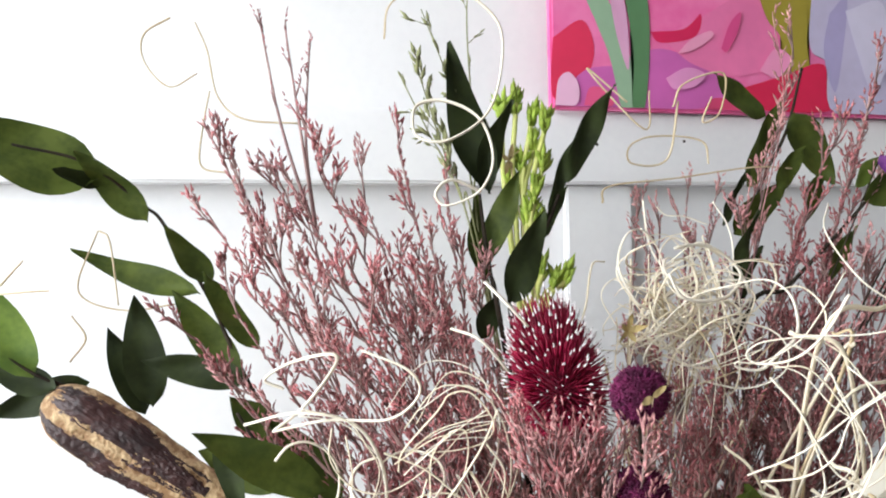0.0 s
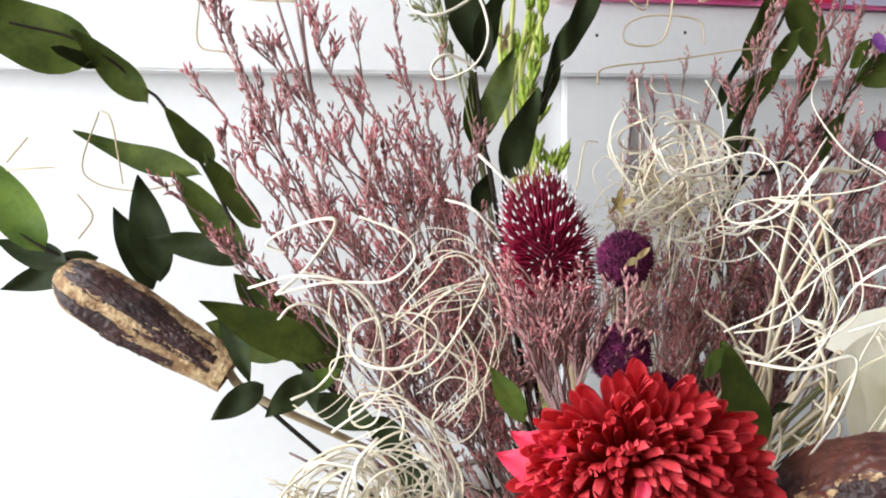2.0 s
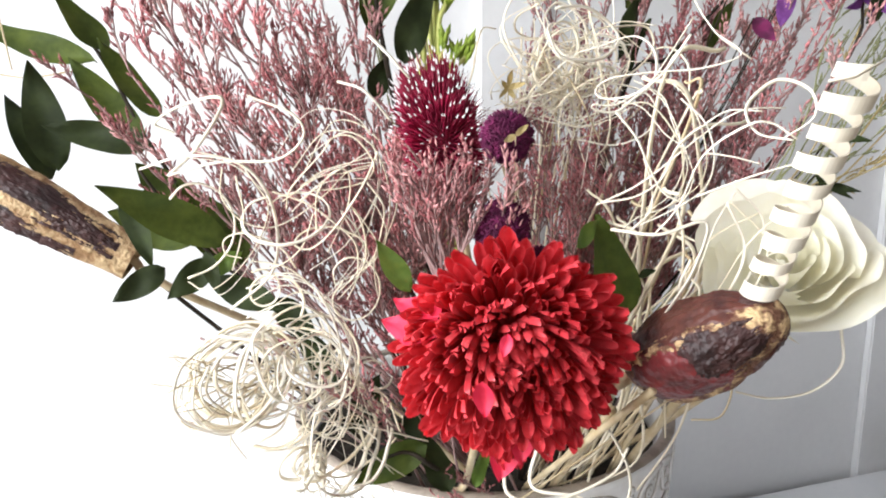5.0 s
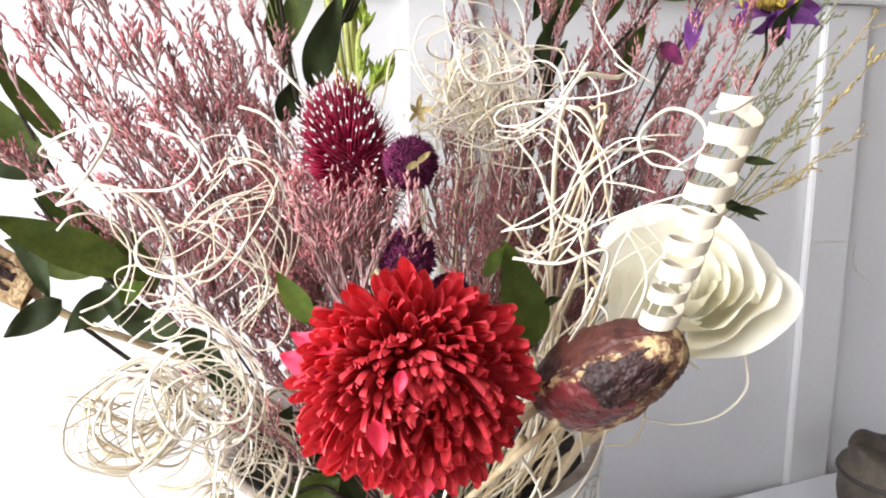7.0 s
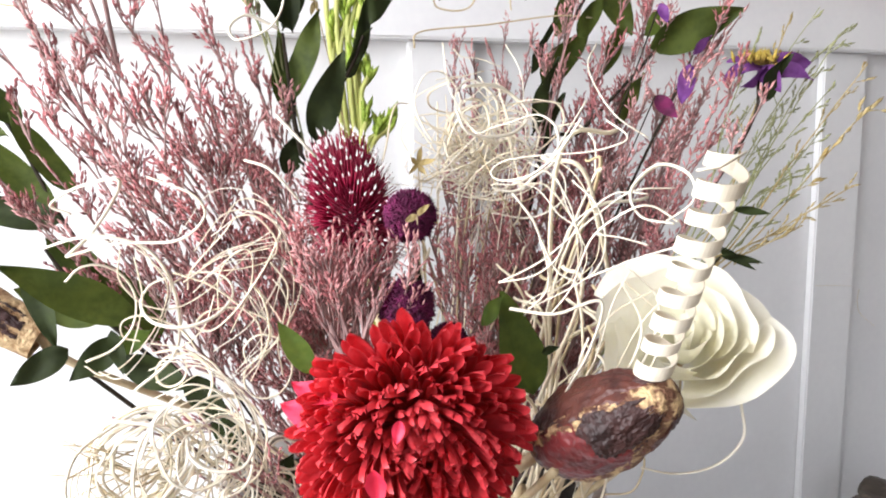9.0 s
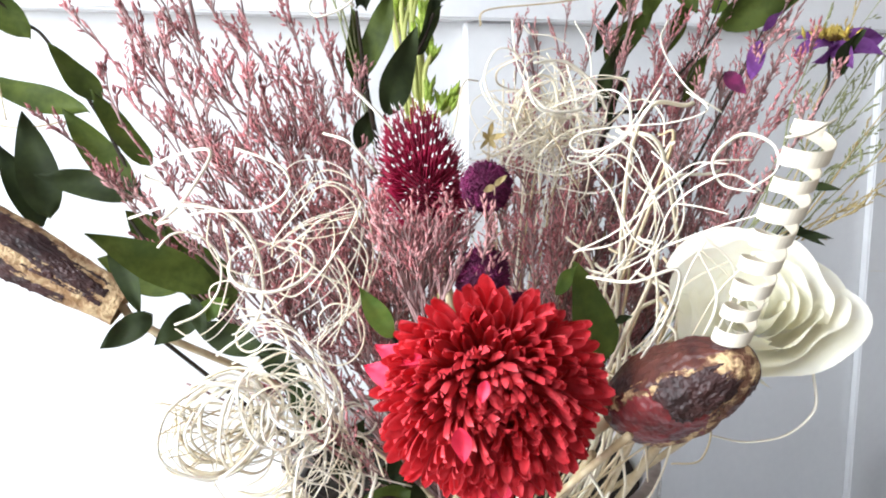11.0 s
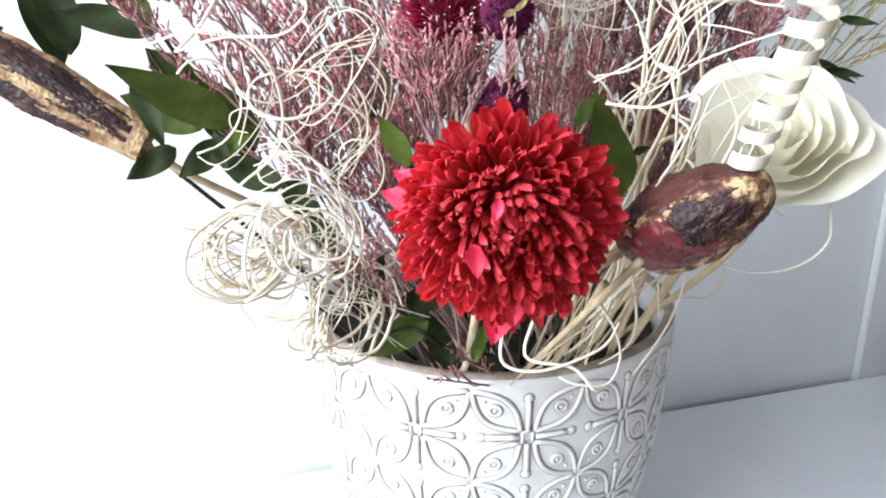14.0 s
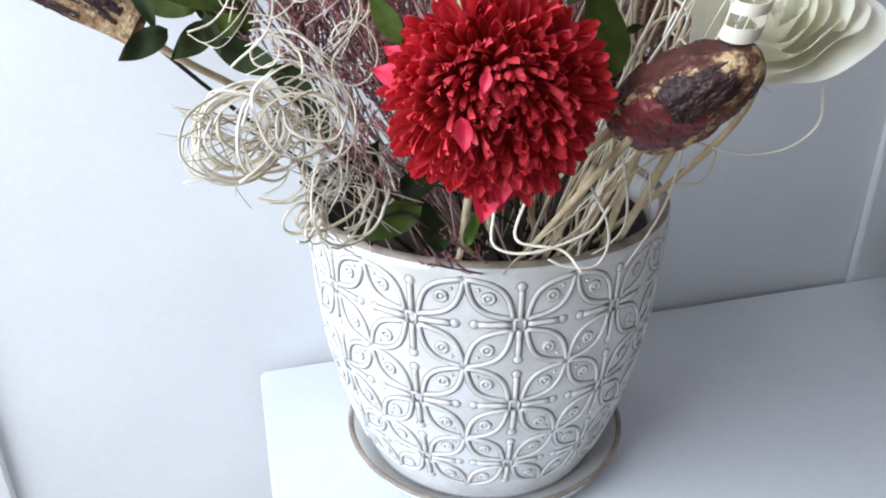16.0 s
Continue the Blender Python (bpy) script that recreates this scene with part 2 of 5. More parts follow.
b.box(-1.0, -0.88, -2.3, PANEL, 2.15, 2.5)
b.box(-1.0, -0.88, -2.3, -0.52, 0.85, 2.15)
b.box(-1.0, -0.88, 0.55, PANEL, 0.85, 2.15)
structure("wall_west", b, M_WALL, "white wall with a window opening")
# unseen wall, greyed so that less light bounces back onto the right side
b = Build()
b.box(2.2, 2.32, -2.3, PANEL, 0.0, 2.5)
structure("wall_east", b, M_BOUNCECUT, "unseen plain grey wall added to cut bounced light")
b = Build()
b.box(-1.32, 2.32, -2.42, PANEL + 0.12, -0.1, 0.0)
structure("floor", b, M_FLOOR, "brown wooden floor")
b = Build()
b.box(-1.32, 2.32, -2.42, PANEL + 0.12, 2.5, 2.6)
structure("ceiling", b, M_WALL, "white ceiling")

ledge = thing("cabinet", "low white painted cabinet with a flat top against the wall", "cabinet")
LX0 = 0.014
bevelled("top", LX0, 1.75, 0.17, STILE - 0.001, ZT - 0.028, ZT, M_TOP, 0.003, ledge)
bevelled("body", LX0 + 0.012, 1.738, 0.185, STILE - 0.002, 0.0, ZT - 0.0285, M_TRIM, 0.003, ledge)

# ---- planter ----
PX, PY, PZ0, PZ1 = 0.2005, 0.470, ZT + 0.012, 0.9868


def pot_r(z):
    s = max(0.0, min(1.0, (z - PZ0) / 0.19))
    return 0.097 + 0.0375 * (1 - (1 - s) ** 2.1) + 0.003 * max(0, (z - 0.94) / 0.045)


def pot_pt(a, z, off=0.0):
    r = pot_r(z)
    dz = 0.002
    slope = (pot_r(z + dz) - pot_r(z - dz)) / (2 * dz)
    nr, nz = 1 / math.hypot(1, slope), -slope / math.hypot(1, slope)
    return Vector(((r + off * nr) * math.cos(a), (r + off * nr) * math.sin(a), z + off * nz))


planter = thing("planter", "round white glazed planter with embossed motifs, full of dried flowers", "planter")
planter.location = (PX, PY, 0)
b = Build()
prof = [(0.0, PZ0)] + [(pot_r(PZ0 + (PZ1 - PZ0) * i / 40), PZ0 + (PZ1 - PZ0) * i / 40) for i in range(41)]
inner = [(pot_r(PZ1) - 0.010, PZ1 - 0.002), (pot_r(PZ1) - 0.011, PZ1 - 0.02), (0.118, 0.93), (0.0, 0.925)]
rows_ = prof + inner
b.grid(len(rows_) - 1, 96, lambda u, v: (rows_[round(u * (len(rows_) - 1))][0] * math.cos(v * 2 * math.pi), rows_[round(u * (len(rows_) - 1))][0] * math.sin(v * 2 * math.pi), rows_[round(u * (len(rows_) - 1))][1]), wrap=True)
part("pot_body", b, M_GLAZE, planter)
b = Build()
b.grid(10, 96, lambda u, v: ((pot_r(PZ1) - 0.0042 + 0.0040 * math.cos(u * 2 * math.pi)) * math.cos(v * 2 * math.pi), (pot_r(PZ1) - 0.0042 + 0.0040 * math.cos(u * 2 * math.pi)) * math.sin(v * 2 * math.pi), PZ1 + 0.0026 * math.sin(u * 2 * math.pi)), wrap=True)
part("rim", b, M_RIMCLAY, planter, "bare brown clay rim")
COLS = 12
ROWZ = (0.9455, 0.8785, 0.817)
HALF = math.pi / COLS


def motif(row):
    """One embossed flower: a square eye, four bars with knobs, four pointed leaves with a ring."""
    z0 = ROWZ[row]
    hz = (0.034, 0.033, 0.029)[row]
    lines, knobs = [], []

    def q(u, w):
        return u * HALF, z0 + w * hz
    for su, sw in ((1, 1), (1, -1), (-1, 1), (-1, -1)):
        for bow in (0.22, -0.22):
            ln_ = []
            for i in range(13):
                t = i / 12
                w_ = bow * math.sin(math.pi * t)
                ln_.append(q(su * (0.13 + 0.85 * t - w_ * 0.9), sw * (0.13 + 0.85 * t + w_ * 0.9)))
            lines.append((ln_, 0.00105))
        lines.append(([q(su * (0.58 + 0.10 * math.cos(a)), sw * (0.58 + 0.10 * math.sin(a))) for a in [i * math.pi / 5 for i in range(11)]], 0.0008))
        knobs.append((q(su * 0.58, sw * 0.58), 0.0018))
        knobs.append((q(su * 0.76, sw * 0.76), 0.0012))
    for du, dw in ((1, 0), (-1, 0), (0, 1), (0, -1)):
        lines.append(([q(du * t, dw * t) for t in (0.15, 0.3, 0.45, 0.6, 0.74)], 0.0012))
        knobs.append((q(du * 0.82, dw * 0.82), 0.0031))
    lines.append(([q(0.09 * a, 0.12 * c) for a, c in ((1, 1), (1, -1), (-1, -1), (-1, 1), (1, 1))], 0.001))
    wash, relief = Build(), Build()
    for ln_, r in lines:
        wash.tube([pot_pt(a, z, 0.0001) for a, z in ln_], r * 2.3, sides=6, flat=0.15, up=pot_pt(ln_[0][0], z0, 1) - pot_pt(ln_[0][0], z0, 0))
        relief.tube([pot_pt(a, z, 0.0005) for a, z in ln_], r * 1.4, sides=8, flat=0.75, up=pot_pt(ln_[0][0], z0, 1) - pot_pt(ln_[0][0], z0, 0))
    for (a, z), r in knobs:
        c, c2 = pot_pt(a, z, 0), pot_pt(a, z, 1)
        nrm = (c2 - c).normalized()
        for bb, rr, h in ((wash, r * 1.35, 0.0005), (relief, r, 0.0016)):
            s = nrm.orthogonal().normalized()
            o = nrm.cross(s)
            bb.grid(4, 10, lambda u, v: c + (s * math.cos(v * 2 * math.pi) + o * math.sin(v * 2 * math.pi)) * (rr * math.cos(u * math.pi / 2)) + nrm * (h * math.sin(u * math.pi / 2) - 0.0002), wrap=True)
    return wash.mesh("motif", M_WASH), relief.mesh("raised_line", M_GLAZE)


A0 = radians(-98.6)
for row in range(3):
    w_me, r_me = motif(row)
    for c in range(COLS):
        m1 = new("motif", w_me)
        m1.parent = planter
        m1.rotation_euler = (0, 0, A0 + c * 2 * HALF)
        m2 = new("raised_line", r_me)
        m2.parent = m1
b = Build()
b.grid(8, 64, lambda u, v: (0.1232 * u * math.cos(v * 2 * math.pi), 0.1232 * u * math.sin(v * 2 * math.pi), 0.966 + 0.006 * noise.noise(Vector((u * 8 * math.cos(v * 6.2832), u * 8 * math.sin(v * 6.2832), 3.0)))), wrap=True)
part("foam", b, M_SOIL, planter, "dark flower foam filling")

saucer = thing("saucer", "round white glazed ceramic saucer with brown edge under the planter", "saucer")
saucer.location = (PX + 0.004, PY + 0.004, 0)
b = Build()
sp = [(0.0, ZT + 0.0005), (0.100, ZT + 0.0005), (0.113, ZT + 0.006), (0.1195, ZT + 0.019), (0.1165, ZT + 0.0195), (0.110, ZT + 0.0105), (0.0, ZT + 0.0105)]
b.grid(6, 96, lambda u, v: (sp[round(u * 6)][0] * math.cos(v * 2 * math.pi), sp[round(u * 6)][0] * math.sin(v * 2 * math.pi), sp[round(u * 6)][1]), wrap=True)
part("dish", b, M_GLAZE, saucer)
b = Build()
b.grid(8, 96, lambda u, v: ((0.1182 + 0.0024 * math.cos(u * 2 * math.pi)) * math.cos(v * 2 * math.pi), (0.1182 + 0.0024 * math.cos(u * 2 * math.pi)) * math.sin(v * 2 * math.pi), ZT + 0.0195 + 0.0018 * math.sin(u * 2 * math.pi)), wrap=True)
part("edge", b, M_RIMCLAY, saucer, "bare brown clay edge")

ROOT = Vector((PX, PY, 0.955))


def root(dx=0.0, dy=0.0):
    return Vector((PX + dx, PY + dy, 0.955))


# ---- leaves ----
def leaf_shape(b, base, tip, width, roll=0.0, fold=0.25, curl=0.12, face=(0, -1, 0.15)):
    base, tip = Vector(base), Vector(tip)
    d = tip - base
    L = d.length
    width = min(width, 0.50 * L)
    d = d.normalized()
    side = d.cross(Vector(face)).normalized()
    side = Matrix.Rotation(roll, 3, d) @ side
    nrm = side.cross(d)

    def fn(u, v):
        w = max(0.015, u ** 0.66 * (1 - u) ** 1.0 / 0.327) * width * 0.52
        s = (v - 0.5) * 2
        return base + d * (L * u) + side * (s * w) + nrm * (abs(s) * w * fold - curl * L * math.sin(math.pi * u * 0.9) + 0.03 * L * math.sin(u * 9 + s * 2 + base.x * 90))
    b.grid(12, 6, fn)


def leafy_branch(stem, leaves, label, material=M_LEAF, radius=0.0011, group=""):
    """A twig with separate leaves: (base, tip, width, roll[, material])."""
    t = thing("leaf_branch", label, "foliage branch", group)
    b = Build()
    b.tube(smooth_line(stem), radius * 1.4, radius * 0.7)
    part("twig", b, M_TWIG, t)
    for lf in leaves:
        b = Build()
        leaf_shape(b, lf[0], lf[1], lf[2] * 0.80, lf[3], curl=0.10 if len(lf) < 6 else lf[5])
        part("leaf", b, lf[4] if len(lf) > 4 else material, t)
    return t


leafy_branch([root(-0.05, -0.06)] + [(0.036, 0.414, 1.109), (0.025, 0.417, 1.127), (-0.010, 0.434, 1.184), (-0.031, 0.449, 1.230), (-0.055, 0.454, 1.272), (-0.066, 0.456, 1.283), (-0.093, 0.442, 1.305), (-0.128, 0.439, 1.314)], [
    ((-0.088, 0.446, 1.297), (-0.154, 0.425, 1.324), 0.048, 0.25, M_LEAF),
    ((-0.064, 0.456, 1.274), (-0.097, 0.432, 1.309), 0.022, -0.5, M_LEAF),
    ((-0.087, 0.451, 1.295), (-0.104, 0.424, 1.300), 0.013, 0.3, M_LEAFDARK),
    ((-0.029, 0.448, 1.239), (-0.053, 0.443, 1.271), 0.020, 0.5, M_LEAF),
    ((-0.036, 0.450, 1.233), (-0.107, 0.466, 1.260), 0.019, 0.2, M_LEAF),
    ((-0.005, 0.443, 1.202), (-0.033, 0.439, 1.246), 0.020, 0.5, M_LEAF),
    ((-0.015, 0.435, 1.187), (-0.050, 0.443, 1.236), 0.023, 0.1, M_LEAF),
    ((-0.059, 0.430, 1.175), (-0.068, 0.432, 1.234), 0.026, 0.05, M_LEAFDARK, 0.03),
    ((-0.064, 0.437, 1.170), (-0.083, 0.441, 1.217), 0.020, 0.3, M_LEAFDARK, 0.03),
    ((-0.010, 0.419, 1.188), (-0.064, 0.426, 1.200), 0.021, 0.2, M_LEAFDARK, 0.03),
    ((0.007, 0.421, 1.152), (-0.020, 0.427, 1.179), 0.032, 0.3, M_LEAF),
    ((0.012, 0.399, 1.140), (-0.035, 0.410, 1.155), 0.033, 0.1, M_LEAF),
    ((0.035, 0.404, 1.121), (0.002, 0.411, 1.169), 0.036, 0.4, M_LEAF),
], "arching twig of dark green preserved leaves", group="leaf branches")
leafy_branch([root(-0.06, -0.05)] + [(-0.014, 0.426, 1.110), (-0.050, 0.424, 1.152), (-0.091, 0.422, 1.184), (-0.113, 0.417, 1.197), (-0.140, 0.423, 1.215)], [
    ((-0.113, 0.417, 1.195), (-0.146, 0.414, 1.253), 0.027, 0.2, M_LEAFLIGHT),
    ((-0.102, 0.414, 1.189), (-0.137, 0.422, 1.202), 0.018, 0.3, M_LEAFDARK),
    ((-0.088, 0.421, 1.191), (-0.137, 0.423, 1.176), 0.021, 0.1, M_LEAFDARK),
], "twig with dark and light green preserved leaves", group="leaf branches")
leafy_branch([root(-0.05, -0.07)] + [(0.074, 0.366, 1.073), (0.041, 0.362, 1.112), (0.013, 0.366, 1.141), (-0.006, 0.370, 1.167), (-0.014, 0.372, 1.180)], [
    ((0.026, 0.366, 1.142), (-0.032, 0.352, 1.176), 0.024, 0.2, M_LEAF, 0.05),
    ((-0.005, 0.350, 1.135), (-0.029, 0.341, 1.123), 0.0155, 0.2, M_LEAFDARK, 0.05),
    ((0.018, 0.352, 1.137), (-0.005, 0.341, 1.122), 0.0165, 0.2, M_LEAFDARK, 0.05),
    ((0.014, 0.345, 1.143), (0.018, 0.340, 1.122), 0.009, 0.2, M_LEAFDARK, 0.05),
    ((0.016, 0.350, 1.127), (0.049, 0.338, 1.112), 0.019, 0.2, M_LEAFDARK, 0.05),
    ((0.012, 0.354, 1.129), (0.031, 0.346, 1.141), 0.013, 0.2, M_LEAFLIGHT),
    ((-0.022, 0.372, 1.169), (-0.012, 0.364, 1.133), 0.015, 0.2, M_LEAFDARK, 0.04),
    ((0.046, 0.350, 1.115), (0.064, 0.338, 1.091), 0.018, 0.2, M_LEAFDARK, 0.05),
    ((0.058, 0.345, 1.096), (0.074, 0.333, 1.068), 0.018, 0.4, M_LEAFDARK, 0.05),
], "low twig of large pointed dark green leaves", group="leaf branches")
leafy_branch([root(-0.02, -0.02)] + [(0.109, 0.345, 1.207), (0.104, 0.351, 1.244), (0.102, 0.356, 1.271), (0.101, 0.356, 1.281)], [
    ((0.106, 0.355, 1.281), (0.087, 0.353, 1.354), 0.024, 0.05, M_LEAFDARK),
    ((0.101, 0.356, 1.282), (0.118, 0.351, 1.326), 0.017, 0.5, M_LEAFDARK),
    ((0.101, 0.357, 1.247), (0.116, 0.342, 1.291), 0.017, -0.5, M_LEAF),
    ((0.103, 0.356, 1.238), (0.100, 0.356, 1.282), 0.014, 0.4, M_LEAF),
    ((0.112, 0.344, 1.228), (0.127, 0.335, 1.271), 0.020, 0.15, M_LEAFDARK),
    ((0.098, 0.347, 1.212), (0.106, 0.345, 1.233), 0.018, 0.2, M_LEAFDARK),
], "upright twig of long dark green leaves", group="leaf branches")
leafy_branch([root(-0.01, -0.02)] + [(0.116, 0.353, 1.211), (0.125, 0.356, 1.246), (0.137, 0.358, 1.268), (0.142, 0.357, 1.281)], [
    ((0.146, 0.356, 1.287), (0.171, 0.349, 1.335), 0.016, 0.3, M_LEAFDARK),
    ((0.138, 0.358, 1.267), (0.151, 0.354, 1.309), 0.010, 0.3, M_LEAFDARK),
    ((0.134, 0.359, 1.260), (0.147, 0.356, 1.285), 0.011, 0.6, M_LEAFDARK),
], "twig with narrow blackish green leaves", group="leaf branches")
leafy_branch([root(0.04, 0.0)] + [(0.252, 0.384, 1.190), (0.265, 0.390, 1.240), (0.277, 0.387, 1.288), (0.292, 0.383, 1.320), (0.308, 0.389, 1.358)], [
    ((0.280, 0.386, 1.328), (0.248, 0.383, 1.352), 0.022, 0.2, M_LEAF),
    ((0.271, 0.389, 1.288), (0.293, 0.383, 1.338), 0.020, 0.4, M_LEAF),
    ((0.296, 0.382, 1.330), (0.312, 0.369, 1.288), 0.026, 0.2, M_LEAF),
    ((0.262, 0.391, 1.261), (0.286, 0.375, 1.289), 0.024, 0.3, M_LEAF),
    ((0.256, 0.383, 1.221), (0.272, 0.378, 1.254), 0.013, 0.3, M_LEAFDARK),
    ((0.300, 0.382, 1.265), (0.318, 0.377, 1.302), 0.016, 0.4, M_LEAF),
    ((0.256, 0.392, 1.266), (0.272, 0.388, 1.298), 0.010, 0.5, M_LEAFDARK),
], "upright twig of broad green leaves", group="leaf branches")
leafy_branch([root(0.06, 0.0)] + [(0.242, 0.363, 1.200), (0.271, 0.357, 1.232), (0.301, 0.351, 1.263), (0.324, 0.346, 1.289)], [
    ((0.304, 0.341, 1.277), (0.350, 0.316, 1.297), 0.026, 0.2, M_LEAF),
    ((0.291, 0.350, 1.235), (0.301, 0.340, 1.263), 0.014, 0.3, M_LEAF),
    ((0.272, 0.365, 1.285), (0.289, 0.363, 1.308), 0.016, 0.3, M_LEAF),
    ((0.239, 0.358, 1.229), (0.257, 0.358, 1.273), 0.012, 0.3, M_LEAFDARK),
    ((0.302, 0.343, 1.284), (0.317, 0.340, 1.300), 0.014, 0.4, M_LEAFLIGHT),
], "twig of green leaves among the pink sprays", group="leaf branches")
leafy_branch([root(0.01, -0.08)] + [(0.178, 0.262, 1.100), (0.177, 0.252, 1.130), (0.174, 0.250, 1.150)], [
    ((0.1800, 0.2400, 1.1230), (0.1680, 0.2460, 1.1670), 0.0255, 0.15, M_LEAF, 0.05),
    ((0.1560, 0.2400, 1.1550), (0.1670, 0.2420, 1.1660), 0.0095, 0.3, M_LEAFLIGHT),
    ((0.176, 0.227, 1.145), (0.183, 0.225, 1.147), 0.008, 0.3, M_LEAFDARK),
], "short twig with a broad green leaf", group="leaf branches")
leafy_branch([root(-0.01, -0.09)] + [(0.098, 0.262, 1.110), (0.093, 0.256, 1.135), (0.088, 0.254, 1.142)], [
    ((0.0900, 0.2520, 1.1400), (0.0780, 0.2570, 1.1610), 0.0115, 0.1, M_LEAFLIGHT, 0.04),
], "short twig with a light green leaf", group="leaf branches")
leafy_branch([root(-0.03, -0.06)] + [(0.114, 0.300, 1.035), (0.099, 0.298, 1.047), (0.088, 0.300, 1.045)], [
    ((0.108, 0.297, 1.050), (0.072, 0.296, 1.036), 0.020, 0.2, M_LEAF),
    ((0.092, 0.303, 1.055), (0.119, 0.294, 1.065), 0.018, 0.2, M_LEAFDARK),
    ((0.128, 0.284, 1.031), (0.136, 0.284, 1.052), 0.010, 0.2, M_LEAFLIGHT),
    ((0.119, 0.295, 1.024), (0.110, 0.307, 1.051), 0.020, 0.4, M_LEAFDARK),
    ((0.076, 0.317, 1.052), (0.093, 0.323, 1.079), 0.020, 0.4, M_LEAFDARK),
], "low twig of green leaves inside the planter", group="leaf branches")
for i, (p, n_, L) in enumerate((((0.154, 0.309, 1.217), 6, 0.0075), ((0.141, 0.266, 1.197), 4, 0.007), ((0.120, 0.367, 1.299), 6, 0.008), ((0.1320, 0.2470, 1.2000), 2, 0.0080))):
    t = thing("star_husk", "small golden dried star-shaped husk on a thin stem", "dried husk", "star husks")
    rnd = random.Random(900 + i)
    p = Vector(p)
    for k in range(n_):
        b = Build()
        a = 6.283 * k / n_ + rnd.gauss(0, 0.5)
        leaf_shape(b, p, p + Vector((math.cos(a), -0.4 + rnd.gauss(0, 0.3), math.sin(a))) * (L * rnd.uniform(0.6, 1.2)), 0.0026, rnd.gauss(0, 0.6), face=(0.1, -1, 0.1))
        part("blade", b, M_OCHRE, t)
    b = Build()
    b.tube(smooth_line([root(0.0, -0.04), (p + root(0, -0.04)) / 2 + Vector((0.006, 0.012, 0)), p]), 0.0005, 0.0003, sides=4)
    part("stem", b, M_STRAW, t)


# ---- pink sprays ----
def spray(base, tip, seed, reach=0.06, n_side=13, bow=0.015, start=0.35, material=M_BUD, size=1.0, label="fine branching spray of dusty pink dried buds"):
    rnd = random.Random(seed)
    base, tip = Vector(base), Vector(tip)
    d = tip - base
    L = d.length
    mid = base.lerp(tip, 0.5) + Vector((rnd.uniform(-1, 1), rnd.uniform(-0.6, 0.6), -0.4)) * bow
    main = smooth_line([base, mid, tip], 12)
    stems, buds = Build(), Build()
    stems.tube(main, 0.0010, 0.0004, sides=4)

    def spike(p, dr, length):
        """The budded end of a twig."""
        n = max(3, int(length / 0.0021))
        q = p.copy()
        for i in range(n):
            dd = (dr + Vector((rnd.gauss(0, 0.36), rnd.gauss(0, 0.36), rnd.gauss(0, 0.28)))).normalized()
            buds.bud(q, dd, rnd.uniform(0.0034, 0.0058) * size, rnd.uniform(0.0004, 0.00085) * size)
            q = q + dr * (length / n)

    def twig(p, dr, length, level):
        pts = [p]
        q, dd = p, dr.normalized()
        for i in range(4):
            dd = (dd + Vector((rnd.gauss(0, 0.10), rnd.gauss(0, 0.10), 0.07 + rnd.gauss(0, 0.06)))).normalized()
            q = q + dd * (length / 4)
            pts.append(q)
        stems.tube(pts, 0.00065 if level == 0 else 0.0005, 0.00035, sides=3)
        if level < 2 and length > 0.012:
            for i in range(rnd.randint(3, 5) if level == 0 else rnd.randint(1, 3)):
                k = rnd.choice((1, 2, 3)) if level == 0 else rnd.choice((2, 3))
                out = Vector((rnd.gauss(0, 1), rnd.gauss(0, 1), rnd.gauss(0, 0.5))).normalized()
                twig(pts[k], (dd + out * 0.42).normalized(), length * rnd.uniform(0.35, 0.6), level + 1)
        spike(pts[2] if level else pts[3], dd, min(length * 0.5, 0.016) + 0.004)

    n = len(main)
    for i in range(n_side):
        u = start + (1 - start) * (i + rnd.random()) / n_side
        k = min(n - 2, int(u * (n - 1)))
        p = main[k].lerp(main[k + 1], rnd.random())
        along = (main[k + 1] - main[k]).normalized()
        out = Vector((rnd.gauss(0, 1), rnd.gauss(0, 0.8), rnd.gauss(0, 0.4)))
        out = (out - along * out.dot(along)).normalized()
        twig(p, (along + out * rnd.uniform(0.2, 0.5)).normalized(), reach * (1.15 - 0.75 * u) * rnd.uniform(0.6, 1.1), 0)
    spike(main[-5], (main[-1] - main[-5]).normalized(), (main[-1] - main[-5]).length)
    t = thing("pink_spray", label, "dried spray", "pink sprays")
    part("stem", stems, M_SPRAYSTEM, t)
    part("blossom", buds, material, t)
    return t


left_tips = [(-0.023, 0.374, 1.307), (-0.028, 0.386, 1.276), (-0.011, 0.361, 1.285), (0.001, 0.379, 1.295), (0.013, 0.366, 1.285), (0.027, 0.373, 1.294), (0.044, 0.359, 1.282), (0.063, 0.364, 1.304), (0.085, 0.360, 1.280), (0.075, 0.352, 1.260), (0.053, 0.347, 1.258), (0.032, 0.342, 1.256), (0.012, 0.346, 1.248), (-0.032, 0.377, 1.215), (-0.013, 0.363, 1.226), (-0.011, 0.363, 1.195), (0.021, 0.334, 1.226), (0.054, 0.327, 1.226), (0.090, 0.349, 1.247), (0.068, 0.323, 1.235), (0.039, 0.320, 1.227), (0.097, 0.337, 1.203)]
for i, p in enumerate(left_tips):
    spray(root(-0.035 + 0.001 * i, -0.05 + 0.002 * (i % 7)), p, 100 + i, reach=0.056, n_side=10, start=0.36, size=1.05, bow=0.012, material=M_BUD if i % 3 else M_BUDPALE)
